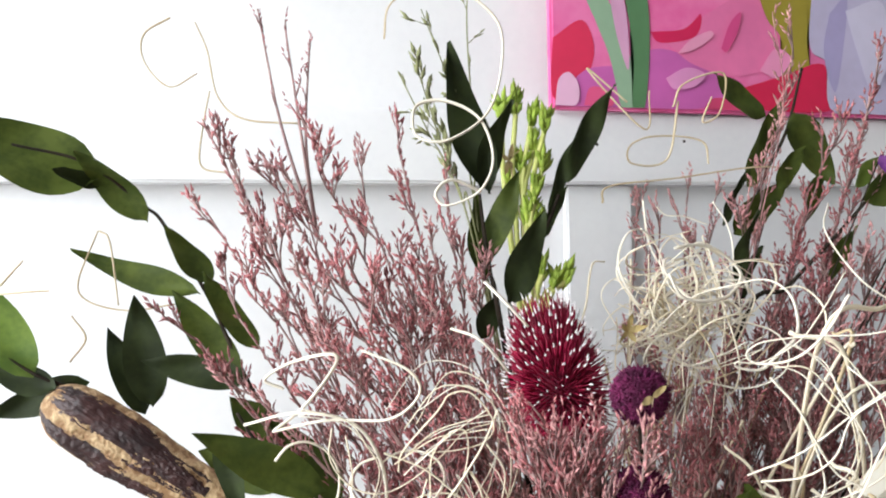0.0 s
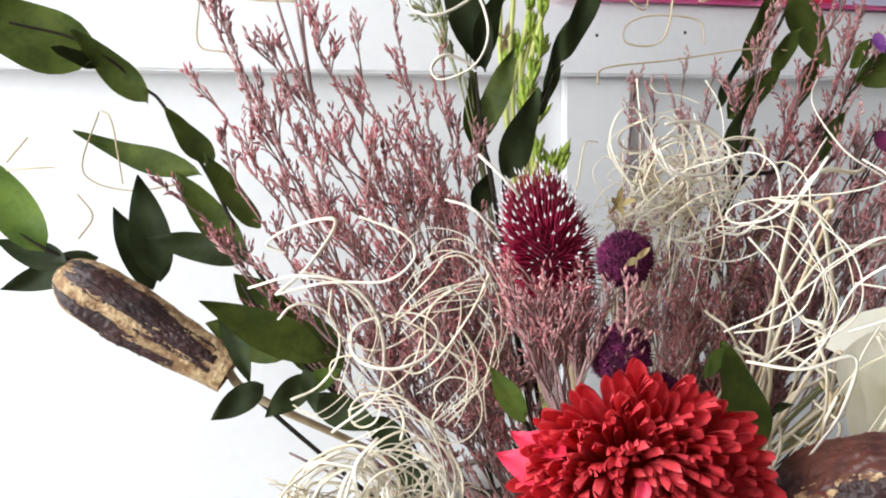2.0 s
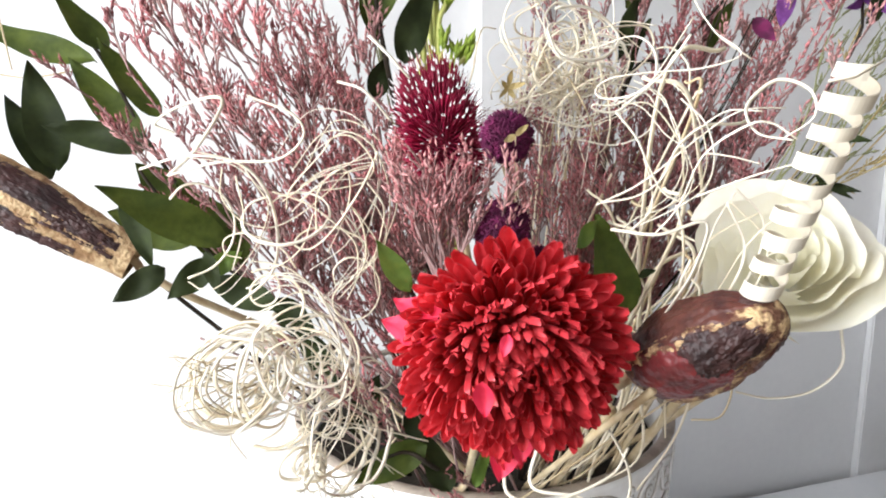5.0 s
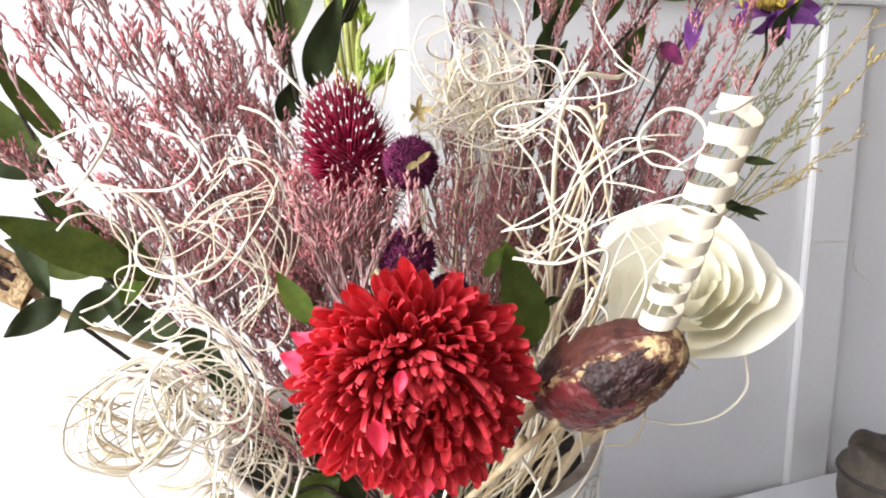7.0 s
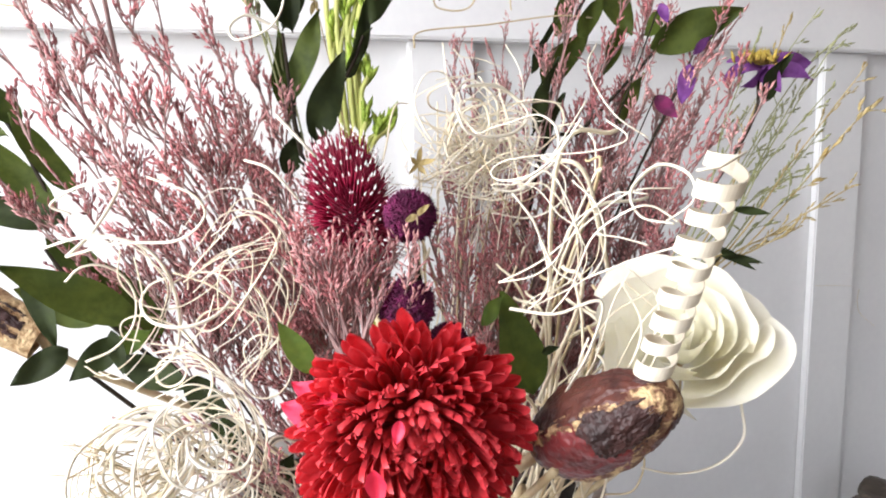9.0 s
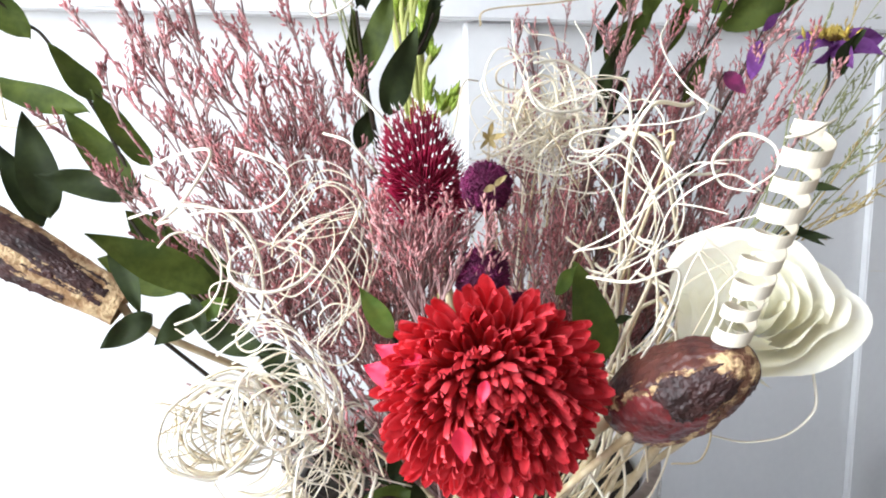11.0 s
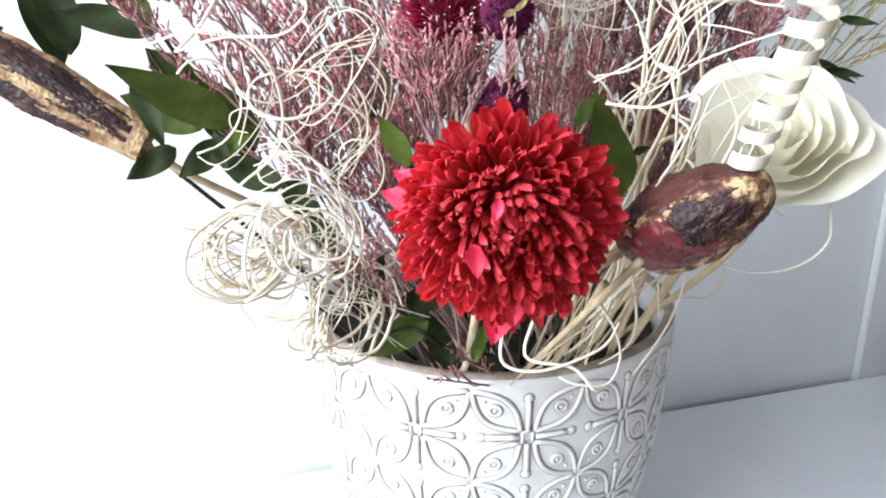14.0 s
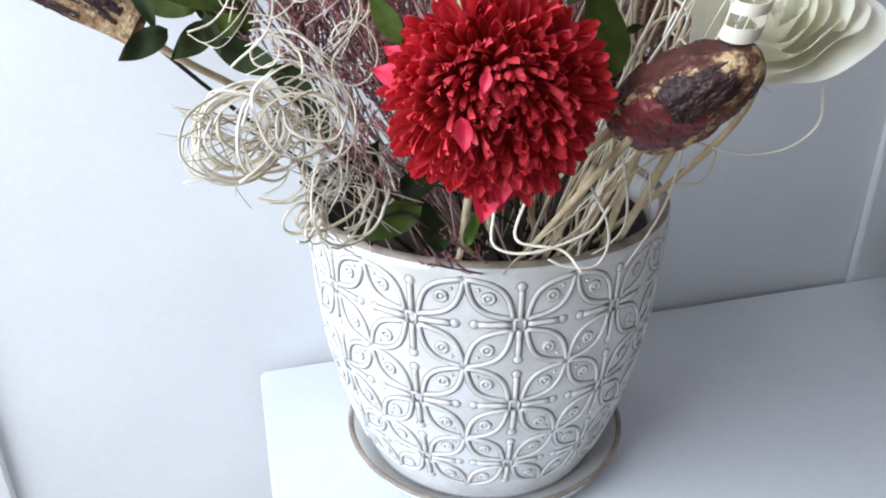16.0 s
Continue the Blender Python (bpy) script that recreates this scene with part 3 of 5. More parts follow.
for i, p in enumerate([(-0.002, 0.399, 1.379), (0.011, 0.386, 1.367), (0.023, 0.383, 1.360)]):
    spray((0.025, 0.384, 1.262), p, 160 + i, reach=0.014, n_side=4, start=0.55, size=0.7, bow=0.004, label="tall thin sprig of brownish pink dried buds")
right_tips = [(0.283, 0.364, 1.357), (0.306, 0.359, 1.323), (0.321, 0.345, 1.348), (0.314, 0.337, 1.292), (0.304, 0.350, 1.288), (0.287, 0.365, 1.271), (0.292, 0.323, 1.251), (0.270, 0.328, 1.235), (0.248, 0.333, 1.219), (0.265, 0.309, 1.209), (0.308, 0.319, 1.229), (0.250, 0.313, 1.193), (0.228, 0.328, 1.198), (0.203, 0.324, 1.178), (0.336, 0.332, 1.274), (0.357, 0.337, 1.311), (0.226, 0.298, 1.172)]
for i, p in enumerate(right_tips):
    spray(root(0.03 + 0.002 * i, -0.05 + 0.003 * (i % 5)), p, 200 + i, reach=0.054, n_side=13, start=0.36, material=M_BUD if i % 3 else M_BUDPALE)
for i, p in enumerate([(0.218, 0.421, 1.285), (0.231, 0.418, 1.274), (0.252, 0.424, 1.285), (0.267, 0.420, 1.281), (0.220, 0.411, 1.257), (0.245, 0.405, 1.253)]):
    spray(root(0.03, 0.0), p, 250 + i, reach=0.045, n_side=10, start=0.45, material=M_BUDPALE, size=0.9, label="pale brownish pink spray of dried buds at the back")
for i, p in enumerate([(0.087, 0.275, 1.190), (0.092, 0.270, 1.187), (0.100, 0.272, 1.190), (0.105, 0.266, 1.186), (0.110, 0.262, 1.185), (0.116, 0.261, 1.184), (0.121, 0.263, 1.187), (0.098, 0.262, 1.184), (0.110, 0.258, 1.181), (0.124, 0.256, 1.181), (0.092, 0.265, 1.181), (0.130, 0.248, 1.186)]):
    spray((0.108, 0.252, 1.128), p, 300 + i, reach=0.025, n_side=10, start=0.42, bow=0.007, material=M_BUDPALE if i % 2 else M_BUD, size=0.9, label="short feathery spray of pink dried buds")
for i, p in enumerate([(0.166, 0.324, 1.180), (0.184, 0.330, 1.188), (0.188, 0.309, 1.184), (0.212, 0.324, 1.193), (0.209, 0.304, 1.176), (0.174, 0.302, 1.168), (0.185, 0.289, 1.165), (0.209, 0.387, 1.224), (0.235, 0.392, 1.242), (0.237, 0.360, 1.212)]):
    spray(root(0.02 + 0.002 * i, -0.05), p, 360 + i, reach=0.040, n_side=12, start=0.42, bow=0.008, size=0.9, label="slender spray of dusky pink dried buds")
for i, p in enumerate([(0.307, 0.281, 1.278), (0.307, 0.271, 1.256), (0.301, 0.254, 1.237), (0.292, 0.270, 1.244), (0.293, 0.284, 1.266)]):
    spray(root(0.06 + 0.003 * i, -0.04), p, 380 + i, reach=0.036, n_side=12, start=0.50, bow=0.008, material=M_BUD if i % 2 else M_BUDPALE)
for i, p in enumerate([(0.064, 0.280, 1.100), (0.072, 0.272, 1.094), (0.084, 0.270, 1.104), (0.058, 0.284, 1.092)] + [(0.110, 0.295, 1.018), (0.120, 0.297, 1.031)]):
    spray(root(-0.05 + 0.01 * i, -0.09), p, 330 + i, reach=0.025, n_side=7, start=0.5, size=0.8, bow=0.004, label="short low spray of wine red dried buds")


# ---- red chrysanthemum-like flower ----
def petal_mesh(L, W, cup, curl, name, material):
    """A narrow strap petal with a rounded tip, folded lengthwise and bent inwards."""
    b = Build()

    def fn(u, v):
        u = 1 - (1 - u) ** 1.7
        w = W * (0.50 + 0.50 * min(1.0, u * 1.8)) * math.sqrt(max(0.03, 1 - max(0.0, (u - 0.80) / 0.20) ** 2.2)) * 0.5
        s = (v - 0.5) * 2
        return (s * w * (1 - 0.18 * abs(s)), cup * W * (abs(s) ** 1.4 - 0.55) * (0.6 + 0.4 * u) + curl * L * u ** 2.2, L * u)
    b.grid(9, 6, fn)
    return b.mesh(name, material)


mum = thing("red_flower", "large red many-petalled dried chrysanthemum-like flower head on a straw stem", "flower")
MC = Vector((0.1195, 0.222, 1.1262))
FS = 1.10
MAX_ = Vector((-0.26, -0.96, -0.04)).normalized()
sx = MAX_.cross(Vector((0, 0, 1))).normalized()
sy = sx.cross(MAX_)
b = Build()
b.grid(8, 16, lambda u, v: MC + MAX_ * (0.010 * math.cos(u * 2.6)) + (sx * math.cos(v * 2 * math.pi) + sy * math.sin(v * 2 * math.pi)) * (0.012 * math.sin(u * 2.6)), wrap=True)
part("core", b, M_RED, mum)
rnd = random.Random(5)
variants = {}
NP, INNER = 640, 345
inner_b = Build()
for k in range(NP):
    rho = math.sqrt((k + 0.5) / NP)
    phi = k * 2.39996 + rnd.gauss(0, 0.14)
    th = radians(3 + 89 * rho ** 1.05 + rnd.gauss(0, 4.5))
    ring = min(5, int(rho * 6))
    key = (ring, k % 5)
    if key not in variants:
        Lk = (0.0120, 0.0152, 0.0200, 0.0240, 0.0268, 0.0285)[ring] * (0.94 + 0.03 * (k % 5))
        variants[key] = petal_mesh(Lk, (0.0027, 0.0032, 0.0039, 0.0045, 0.0050, 0.0053)[ring] + 0.0003 * (k % 5), (0.60, 0.55, 0.48, 0.44, 0.40, 0.38)[ring],
                                   (0.42, 0.38, 0.32, 0.30, 0.30, 0.28)[ring] + 0.05 * (k % 5 - 2), "petal", M_RED)
    radial = sx * math.cos(phi) + sy * math.sin(phi)
    dr = MAX_ * math.cos(th) + radial * math.sin(th)
    inward = MAX_ * math.sin(th) - radial * math.cos(th)
    base = MC + MAX_ * (0.0125 * math.cos(th) + 0.002 * (1 - rho)) + radial * (0.0105 * math.sin(min(th, 1.57)) + 0.0025 * rho)
    z_ax = (dr + radial.cross(MAX_) * rnd.gauss(0, 0.15)).normalized()
    y_ax = (inward + radial.cross(MAX_) * rnd.gauss(0, 0.35))
    y_ax = (y_ax - z_ax * y_ax.dot(z_ax)).normalized()
    x_ax = y_ax.cross(z_ax)
    s = rnd.uniform(0.86, 1.0) * FS
    m = Matrix.Translation(base) @ Matrix((x_ax, y_ax, z_ax)).transposed().to_4x4() @ Matrix.Diagonal((s, s, s, 1))
    if k < INNER:
        me = variants[key]
        o0 = len(inner_b.v)
        inner_b.v += [m @ v.co for v in me.vertices]
        inner_b.f += [tuple(o0 + i for i in p.vertices) for p in me.polygons]
    else:
        ob = new("petal", variants[key])
        ob.parent = mum
        ob.matrix_local = m
tagged(part("inner_petals", inner_b, M_RED, mum, "tight small petals of the flower's middle"), kind="stuff")
for bs, tp, w in (((0.0890, 0.2080, 1.1370), (0.0750, 0.2420, 1.1340), 0.0135), ((0.0900, 0.2120, 1.1420), (0.0790, 0.2380, 1.1430), 0.0100), ((0.1050, 0.1870, 1.1420), (0.1030, 0.1870, 1.1340), 0.0060), ((0.0960, 0.1870, 1.1270), (0.0970, 0.1870, 1.1140), 0.0085), (MC + MAX_ * 0.014 + sx * 0.001 - sy * 0.026, MC + MAX_ * 0.015 + sx * 0.005 - sy * 0.050, 0.0120), (MC + MAX_ * 0.019 - sx * 0.003 - sy * 0.022, MC + MAX_ * 0.020 - sx * 0.002 - sy * 0.040, 0.0115)):
    b = Build()
    leaf_shape(b, bs, tp, w, 0.45, fold=0.55, curl=0.12)
    part("petal", b, M_PINK, mum, "brighter pink broad petal")
b = Build()
b.tube(smooth_line([root(-0.045, -0.06), (0.143, 0.346, 0.995), (0.126, 0.274, 1.063), MC + MAX_ * -0.004]), 0.0022, 0.0020, sides=8)
part("stem", b, M_STRAW, mum)

# ---- thistle ----
thistle = thing("teasel_head", "crimson dyed spiny teasel head with white spine tips", "flower")
TT, TB = Vector((0.1182, 0.3200, 1.2215)), Vector((0.1282, 0.3120, 1.1715))
ta = (TT - TB).normalized()
tc_ = (TT + TB) / 2
tl = (TT - TB).length / 2 * 0.98
ts_ = ta.cross(Vector((0, -1, 0))).normalized()
to_ = ta.cross(ts_)


def egg(u, v, k=1.0):
    a, c = u * math.pi, v * 2 * math.pi
    r = 0.0130 * math.sin(a) ** 0.50 * (1.0 + 0.04 * math.cos(a)) * k
    return tc_ + ta * (math.cos(a) * tl * k) + (ts_ * math.cos(c) + to_ * math.sin(c)) * r


b = Build()
b.grid(16, 24, lambda u, v: egg(u, v), wrap=True)
part("core", b, M_CORE, thistle)
sp_, tips = Build(), Build()
rnd = random.Random(11)
NS = 1500
for k in range(NS):
    u = math.acos(1 - 1.93 * (k + 0.5) / NS) / math.pi
    v = (k * 0.618034) % 1
    p = egg(u, v)
    n = (p - tc_).normalized()
    crest = max(0.0, 1 - u / 0.30)
    n = (n + ta * (0.42 + 0.7 * crest) + Vector((rnd.gauss(0, 0.10), rnd.gauss(0, 0.10), rnd.gauss(0, 0.10)))).normalized()
    pale = k % 3 == 0 and rnd.random() > 0.6 * crest
    L = rnd.uniform(0.0050, 0.0085) * (1 + 0.5 * crest) + (0.0032 if pale else 0.0)
    sp_.tube([p - n * 0.001, p + n * L], 0.00058, 0.00022, sides=3)
    if pale:
        tips.bud(p + n * (L - 0.0006), n, rnd.uniform(0.0016, 0.0046), rnd.uniform(0.00042, 0.00064), sides=4, fat=0.25)
part("spine", sp_, M_CRIMSON, thistle, "dense crimson spines")
part("spine_tip", tips, M_WHITETIP, thistle, "white spine tips")
b = Build()
b.tube(smooth_line([root(-0.01, -0.05), (TB + root(-0.01, -0.05)) / 2 + Vector((-0.004, -0.02, 0.01)), TB]), 0.0028, 0.0022, sides=7)
part("stem", b, M_STRAW, thistle)


# ---- purple balls ----
def ball(c, r, seed, label="round plush dark purple dried flower head"):
    rnd = random.Random(seed)
    t = thing("purple_ball_flower", label, "flower", "purple ball flowers")
    c = Vector(c)
    b = Build()
    b.grid(10, 16, lambda u, v: c + Vector((math.sin(u * math.pi) * math.cos(v * 2 * math.pi), math.sin(u * math.pi) * math.sin(v * 2 * math.pi), math.cos(u * math.pi))) * (r * 0.86), wrap=True)
    part("core", b, M_PURPLE, t)
    b = Build()
    for k in range(2600):
        z = 1 - 2 * (k + 0.5) / 2600
        a = k * 2.39996 + rnd.gauss(0, 0.4)
        n = Vector((math.sqrt(1 - z * z) * math.cos(a), math.sqrt(1 - z * z) * math.sin(a), z))
        n2 = (n + Vector((rnd.gauss(0, 0.45), rnd.gauss(0, 0.45), rnd.gauss(0, 0.45)))).normalized()
        lump = 1 + 0.10 * noise.noise(n * 4 + Vector((seed, 0, 0)))
        b.bud(c + n * (r * 0.80 * lump), n2, r * rnd.uniform(0.18, 0.36), 0.00034, sides=3, fat=0.5)
    part("floret", b, M_PURPLE, t, "dense short purple florets")
    b = Build()
    b.tube(smooth_line([root(0.0, -0.07), (c + root(0, -0.07)) / 2 + Vector((0, -0.012, 0)), c]), 0.0014, 0.0012)
    part("stem", b, M_TWIG, t)


ball((0.1335, 0.260, 1.1985), 0.0106, 1)
ball((0.1290, 0.254, 1.1625), 0.0116, 2)
ball((0.150, 0.262, 1.143), 0.0085, 3, "small plush dark purple dried flower head")


# ---- seed pods ----
def pod(a, b_, r, seed, label, shell, valves, blunt=False):
    rnd = random.Random(seed)
    a, b_ = Vector(a), Vector(b_)
    ax = (b_ - a).normalized()
    L = (b_ - a).length
    o = Vector((-0.2, -1, 0.1))
    o = (o - ax * o.dot(ax)).normalized()
    s = ax.cross(o)
    t = thing("seed_pod", label, "seed pod", "seed pods")

    def shape(u, v, k=1.0, lift=0.0):
        c = v * 2 * math.pi
        if blunt:
            w = (0.70 + 0.28 * min(1.0, u / 0.55)) * math.sqrt(max(0.0, 1 - max(0.0, (u - 0.72) / 0.28) ** 2.6))
            seam = 0.0
        else:
            w = (0.66 + 0.34 * math.sin(math.pi * min(1.0, u / 0.85) ** 0.8)) * math.sqrt(max(0.0, 1 - max(0.0, (u - 0.62) / 0.38) ** 2.8)) * math.sqrt(min(1.0, 0.35 + u * 6))
            seam = 0.085 * sum(math.exp(-((v - vs) / 0.022) ** 2) for vs in (0.06, 0.385, 0.70)) * math.sin(math.pi * min(1.0, 0.1 + u))
        rr = r * w * (1 - (0.10 * abs(math.cos(c * 1.5 + 0.6)) ** 6 if blunt else 0.17 * (0.5 + 0.5 * math.cos(3 * (c - 1.19))))  + seam) + lift
        q = a + ax * (L * u)
        p_ = q + (s * math.cos(c) + o * math.sin(c)) * rr
        return p_ + (p_ - q) * (0.05 * noise.noise(p_ * 90 + Vector((seed, 0, 0))) + 0.025 * noise.noise(p_ * 320))
    b = Build()
    b.grid(90, 72, shape, wrap=True)
    b.f.append(tuple(range(len(b.v) - 72, len(b.v))))
    part("shell", b, shell, t)
    for (u0, u1, v0, v1, mm, lift, rough_) in valves:
        b = Build()

        def patch(u, v):
            uu, vv = u0 + (u1 - u0) * u, v0 + (v1 - v0) * v
            e = min(1.0, 4 * u, 4 * (1 - u)) * min(1.0, 3 * v, 3 * (1 - v))
            rag = noise.noise(Vector((uu * (6 if blunt else 11), vv * 38, seed + u0))) + 0.6 * noise.noise(Vector((uu * 40, vv * 110, seed))) + 0.4 * noise.noise(Vector((uu * 90, vv * 240, seed)))
            return shape(uu, vv, lift=lift * max(-0.8, e - 0.30 + rough_ * rag))
        b.grid(110, 60, patch)
        part("valve", b, mm, t, "dark scorched valve")
    b = Build()
    b.tube(smooth_line([a + ax * 0.002, a - ax * 0.02 + Vector((0, 0.004, -0.006)), (a + root()) / 2, root(0.02 * (1 if a.x > 0.1 else -1), -0.07)]), 0.0026, 0.0020, sides=8)
    part("stem", b, M_STRAW, t)
    return t


pod((-0.023, 0.402, 1.129), (-0.108, 0.421, 1.185), 0.0168, 3, "long dried brown seed pod with dark scorched streaks", M_POD,
    [(0.28, 0.985, 0.06, 0.245, M_PODBURN, 0.0014, 0.55), (0.45, 0.97, 0.29, 0.41, M_PODBURN, 0.0012, 0.6), (0.08, 0.50, 0.10, 0.30, M_PODBURN, 0.0010, 1.3), (0.25, 0.70, 0.33, 0.47, M_PODBURN, 0.0008, 1.4)], blunt=True)
pod((0.1720, 0.2180, 1.1090), (0.1970, 0.1700, 1.1450), 0.0180, 8, "plump dried brown seed pod with glossy wine-dark valves", M_PODB,
    [(0.06, 0.72, 0.065, 0.395, M_PODRED, 0.0014, 0.35), (0.44, 0.93, 0.12, 0.410, M_PODBURN, 0.0026, 0.45), (0.00, 0.97, 0.355, 0.74, M_PODWINE, 0.0020, 0.32),
     (0.56, 0.999, -0.25, 0.11, M_PODWINE, 0.0022, 0.35), (0.12, 0.60, -0.26, -0.02, M_PODWINE, 0.0012, 0.6), (0.80, 0.985, 0.45, 0.74, M_PODBURN, 0.0020, 0.4)])

# ---- ivory rose and shaving spiral ----
rose = thing("ivory_rose", "open ivory white rose of thin wood petals", "flower")
RC = Vector((0.2248, 0.203, 1.1508))
ra = Vector((-0.46, -0.62, 0.64)).normalized()
rs = ra.cross(Vector((0, 0, 1))).normalized()
ro = rs.cross(ra)
rnd = random.Random(21)
# number of petals, radius at the lip, height of the lip, outward lip, half width in radians
for ringi, (n, r0, h, lip, half) in enumerate(((2, 0.0035, 0.0262, 0.0003, 1.9), (2, 0.0080, 0.0260, 0.0008, 1.75), (3, 0.0135, 0.0254, 0.0010, 1.30), (3, 0.0196, 0.0254, 0.0012, 1.25), (4, 0.0262, 0.0245, 0.0022, 1.00), (3, 0.0288, 0.0190, 0.0054, 1.15))):
    for k in range(n):
        phi = 2 * math.pi * (k + 0.37 * ringi) / n + rnd.gauss(0, 0.10)
        hh = h * rnd.uniform(0.93, 1.06)
        wave, tuck = rnd.random() * 6, rnd.uniform(0.10, 0.17)
        b = Build()

        def fn(u, v):
            s = (v - 0.5) * 2
            top = 1 - 0.28 * abs(s) ** 3.5
            aa = phi + s * half * (0.75 + 0.25 * u)
            rad = r0 * (0.30 + 0.70 * u ** 0.55) * (1 - tuck * s) + lip * u ** 5 * (1 + 0.6 * math.sin(s * 3.1 + wave))
            rad *= 1 + 0.13 * u * noise.noise(Vector((s * 1.9 + k * 3, u * 1.5, ringi * 2.3)))
            up = -0.016 + hh * u ** 1.25 * top + 0.0060 * u ** 2 * noise.noise(Vector((s * 1.6, k * 3.1 + 0.4, ringi * 1.7))) + 0.0007 * u ** 4 * math.sin(s * 11 + wave)
            return RC + (rs * math.cos(aa) + ro * math.sin(aa)) * rad + ra * up
        b.grid(14, 22, fn)
        part("petal", b, M_IVORY, rose)
b = Build()
b.tube(smooth_line([RC - ra * 0.014, RC - ra * 0.03 + Vector((0, 0.02, -0.04)), root(0.06, -0.06)]), 0.002, 0.0018)
part("stem", b, M_STRAW, rose)

spiral = thing("shaving_spiral", "cream corkscrew spiral of flat wood shaving", "wood curl")
S0, S1 = Vector((0.1905, 0.175, 1.151)), Vector((0.1945, 0.146, 1.224))
sa = (S1 - S0).normalized()
ss = sa.cross(Vector((0, -1, 0))).normalized()
so = sa.cross(ss)
b = Build()
TURNS = 8.3


def ribbon(u, v):
    a = u * TURNS * 2 * math.pi + 2.4
    r = 0.0060 + 0.0008 * u + 0.0004 * math.sin(u * 23)
    wid = 0.0050 + 0.0006 * math.sin(u * 31)
    c, rr = ((-0.5, 0.0), (0.5, 0.0), (0.5, 0.0004), (-0.5, 0.0004))[round(v * 4) % 4]
    return S0 + sa * ((S1 - S0).length * u + c * wid) + (ss * math.cos(a) + so * math.sin(a)) * (r - rr)


b.grid(260, 4, ribbon, wrap=True)
part("ribbon", b, M_SHAVING, spiral, smooth=False)
b = Build()
b.tube([(0.182, 0.144, 1.220), (0.185, 0.139, 1.221), (0.191, 0.136, 1.225)], 0.0034, 0.0022, sides=6, flat=0.15)
part("end_flap", b, M_SHAVING, spiral)

# ---- lime stalks behind the teasel ----
for i, (top, low) in enumerate(zip([(0.147, 0.464, 1.344), (0.156, 0.462, 1.349), (0.166, 0.461, 1.340), (0.173, 0.454, 1.336), (0.167, 0.461, 1.322), (0.171, 0.455, 1.311), (0.159, 0.462, 1.308), (0.166, 0.456, 1.291), (0.152, 0.464, 1.297), (0.161, 0.457, 1.276), (0.175, 0.450, 1.235), (0.183, 0.449, 1.238), (0.168, 0.451, 1.243), (0.171, 0.455, 1.272)],
                                    [(0.152, 0.464, 1.258), (0.156, 0.463, 1.258), (0.161, 0.463, 1.255), (0.166, 0.462, 1.255), (0.161, 0.463, 1.247), (0.167, 0.461, 1.243), (0.157, 0.463, 1.243), (0.164, 0.457, 1.236), (0.154, 0.464, 1.243), (0.162, 0.457, 1.230), (0.167, 0.452, 1.195), (0.169, 0.451, 1.195), (0.165, 0.452, 1.195), (0.167, 0.457, 1.222)])):
    t = thing("lime_stalk", "lime green dried stalk with a tufted green head", "dried stalk", "lime stalks")
    top, low = Vector(top), Vector(low)
    rnd = random.Random(400 + i)
    b = Build()
    b.tube(smooth_line([root(0, 0.02), low, top]), 0.0020, 0.0018)
    part("stem", b, M_LEMON, t)
    b = Build()
    d = (top - low).normalized()
    for k in range(24):
        dd = (d + Vector((rnd.gauss(0, 0.27), rnd.gauss(0, 0.27), rnd.gauss(0, 0.1)))).normalized()
        b.bud(top - d * rnd.uniform(0, 0.011), dd, rnd.uniform(0.010, 0.017), 0.0017, sides=5, fat=0.6)
    part("tuft", b, M_LIME, t)


# ---- grasses ----
def grass(pts, seed, material=M_GRASS, spikes=8, size=1.0, spread=0.4, label="thin dry grass stalk with small green spikelets"):
    rnd = random.Random(seed)
    t = thing("grass_stalk", label, "dried grass", "grass stalks")
    line = smooth_line(pts, 10)
    b, c = Build(), Build()
    b.tube(line, 0.0006, 0.0003, sides=4)
    n = len(line)
    for k in range(spikes):
        i = int(n * (0.55 + 0.44 * k / spikes))
        i = min(i, n - 2)
        d = (line[i + 1] - line[i]).normalized()
        dd = (d + Vector((rnd.gauss(0, spread), rnd.gauss(0, spread), rnd.gauss(0, spread)))).normalized()
        q = line[i] + dd * 0.006 * size
        b.tube([line[i], q], 0.0003, 0.0002, sides=3)
        for j in range(3):
            c.bud(q + dd * (0.002 * j), (dd + Vector((rnd.gauss(0, 0.2), rnd.gauss(0, 0.2), rnd.gauss(0, 0.2)))).normalized(), 0.0075 * size, 0.0011 * size)
    part("stem", b, material, t)
    part("spikelet", c, material, t)


grass([root(-0.01, 0)] + [(0.101, 0.356, 1.252), (0.093, 0.358, 1.277), (0.084, 0.360, 1.304), (0.073, 0.362, 1.341)], 1, spikes=16, size=1.1, spread=0.25, label="pale green oat-like grass ear on a thin stalk")
grass([root(-0.01, 0)] + [(0.101, 0.357, 1.244), (0.086, 0.359, 1.293), (0.078, 0.361, 1.310), (0.064, 0.364, 1.340)], 2, spikes=6, size=0.6)
grass([root(0.05, 0)] + [(0.275, 0.276, 1.140), (0.309, 0.268, 1.170), (0.337, 0.262, 1.200), (0.354, 0.249, 1.230), (0.369, 0.246, 1.242)], 3, M_OCHRE, spikes=9, size=0.86)
grass([root(0.05, 0)] + [(0.275, 0.276, 1.140), (0.298, 0.271, 1.164), (0.323, 0.265, 1.189), (0.334, 0.253, 1.206)], 4, spikes=7, size=0.70)
grass([root(0.05, 0)] + [(0.277, 0.288, 1.154), (0.302, 0.286, 1.202), (0.329, 0.283, 1.247), (0.362, 0.278, 1.292)], 5, spikes=9, size=0.62)
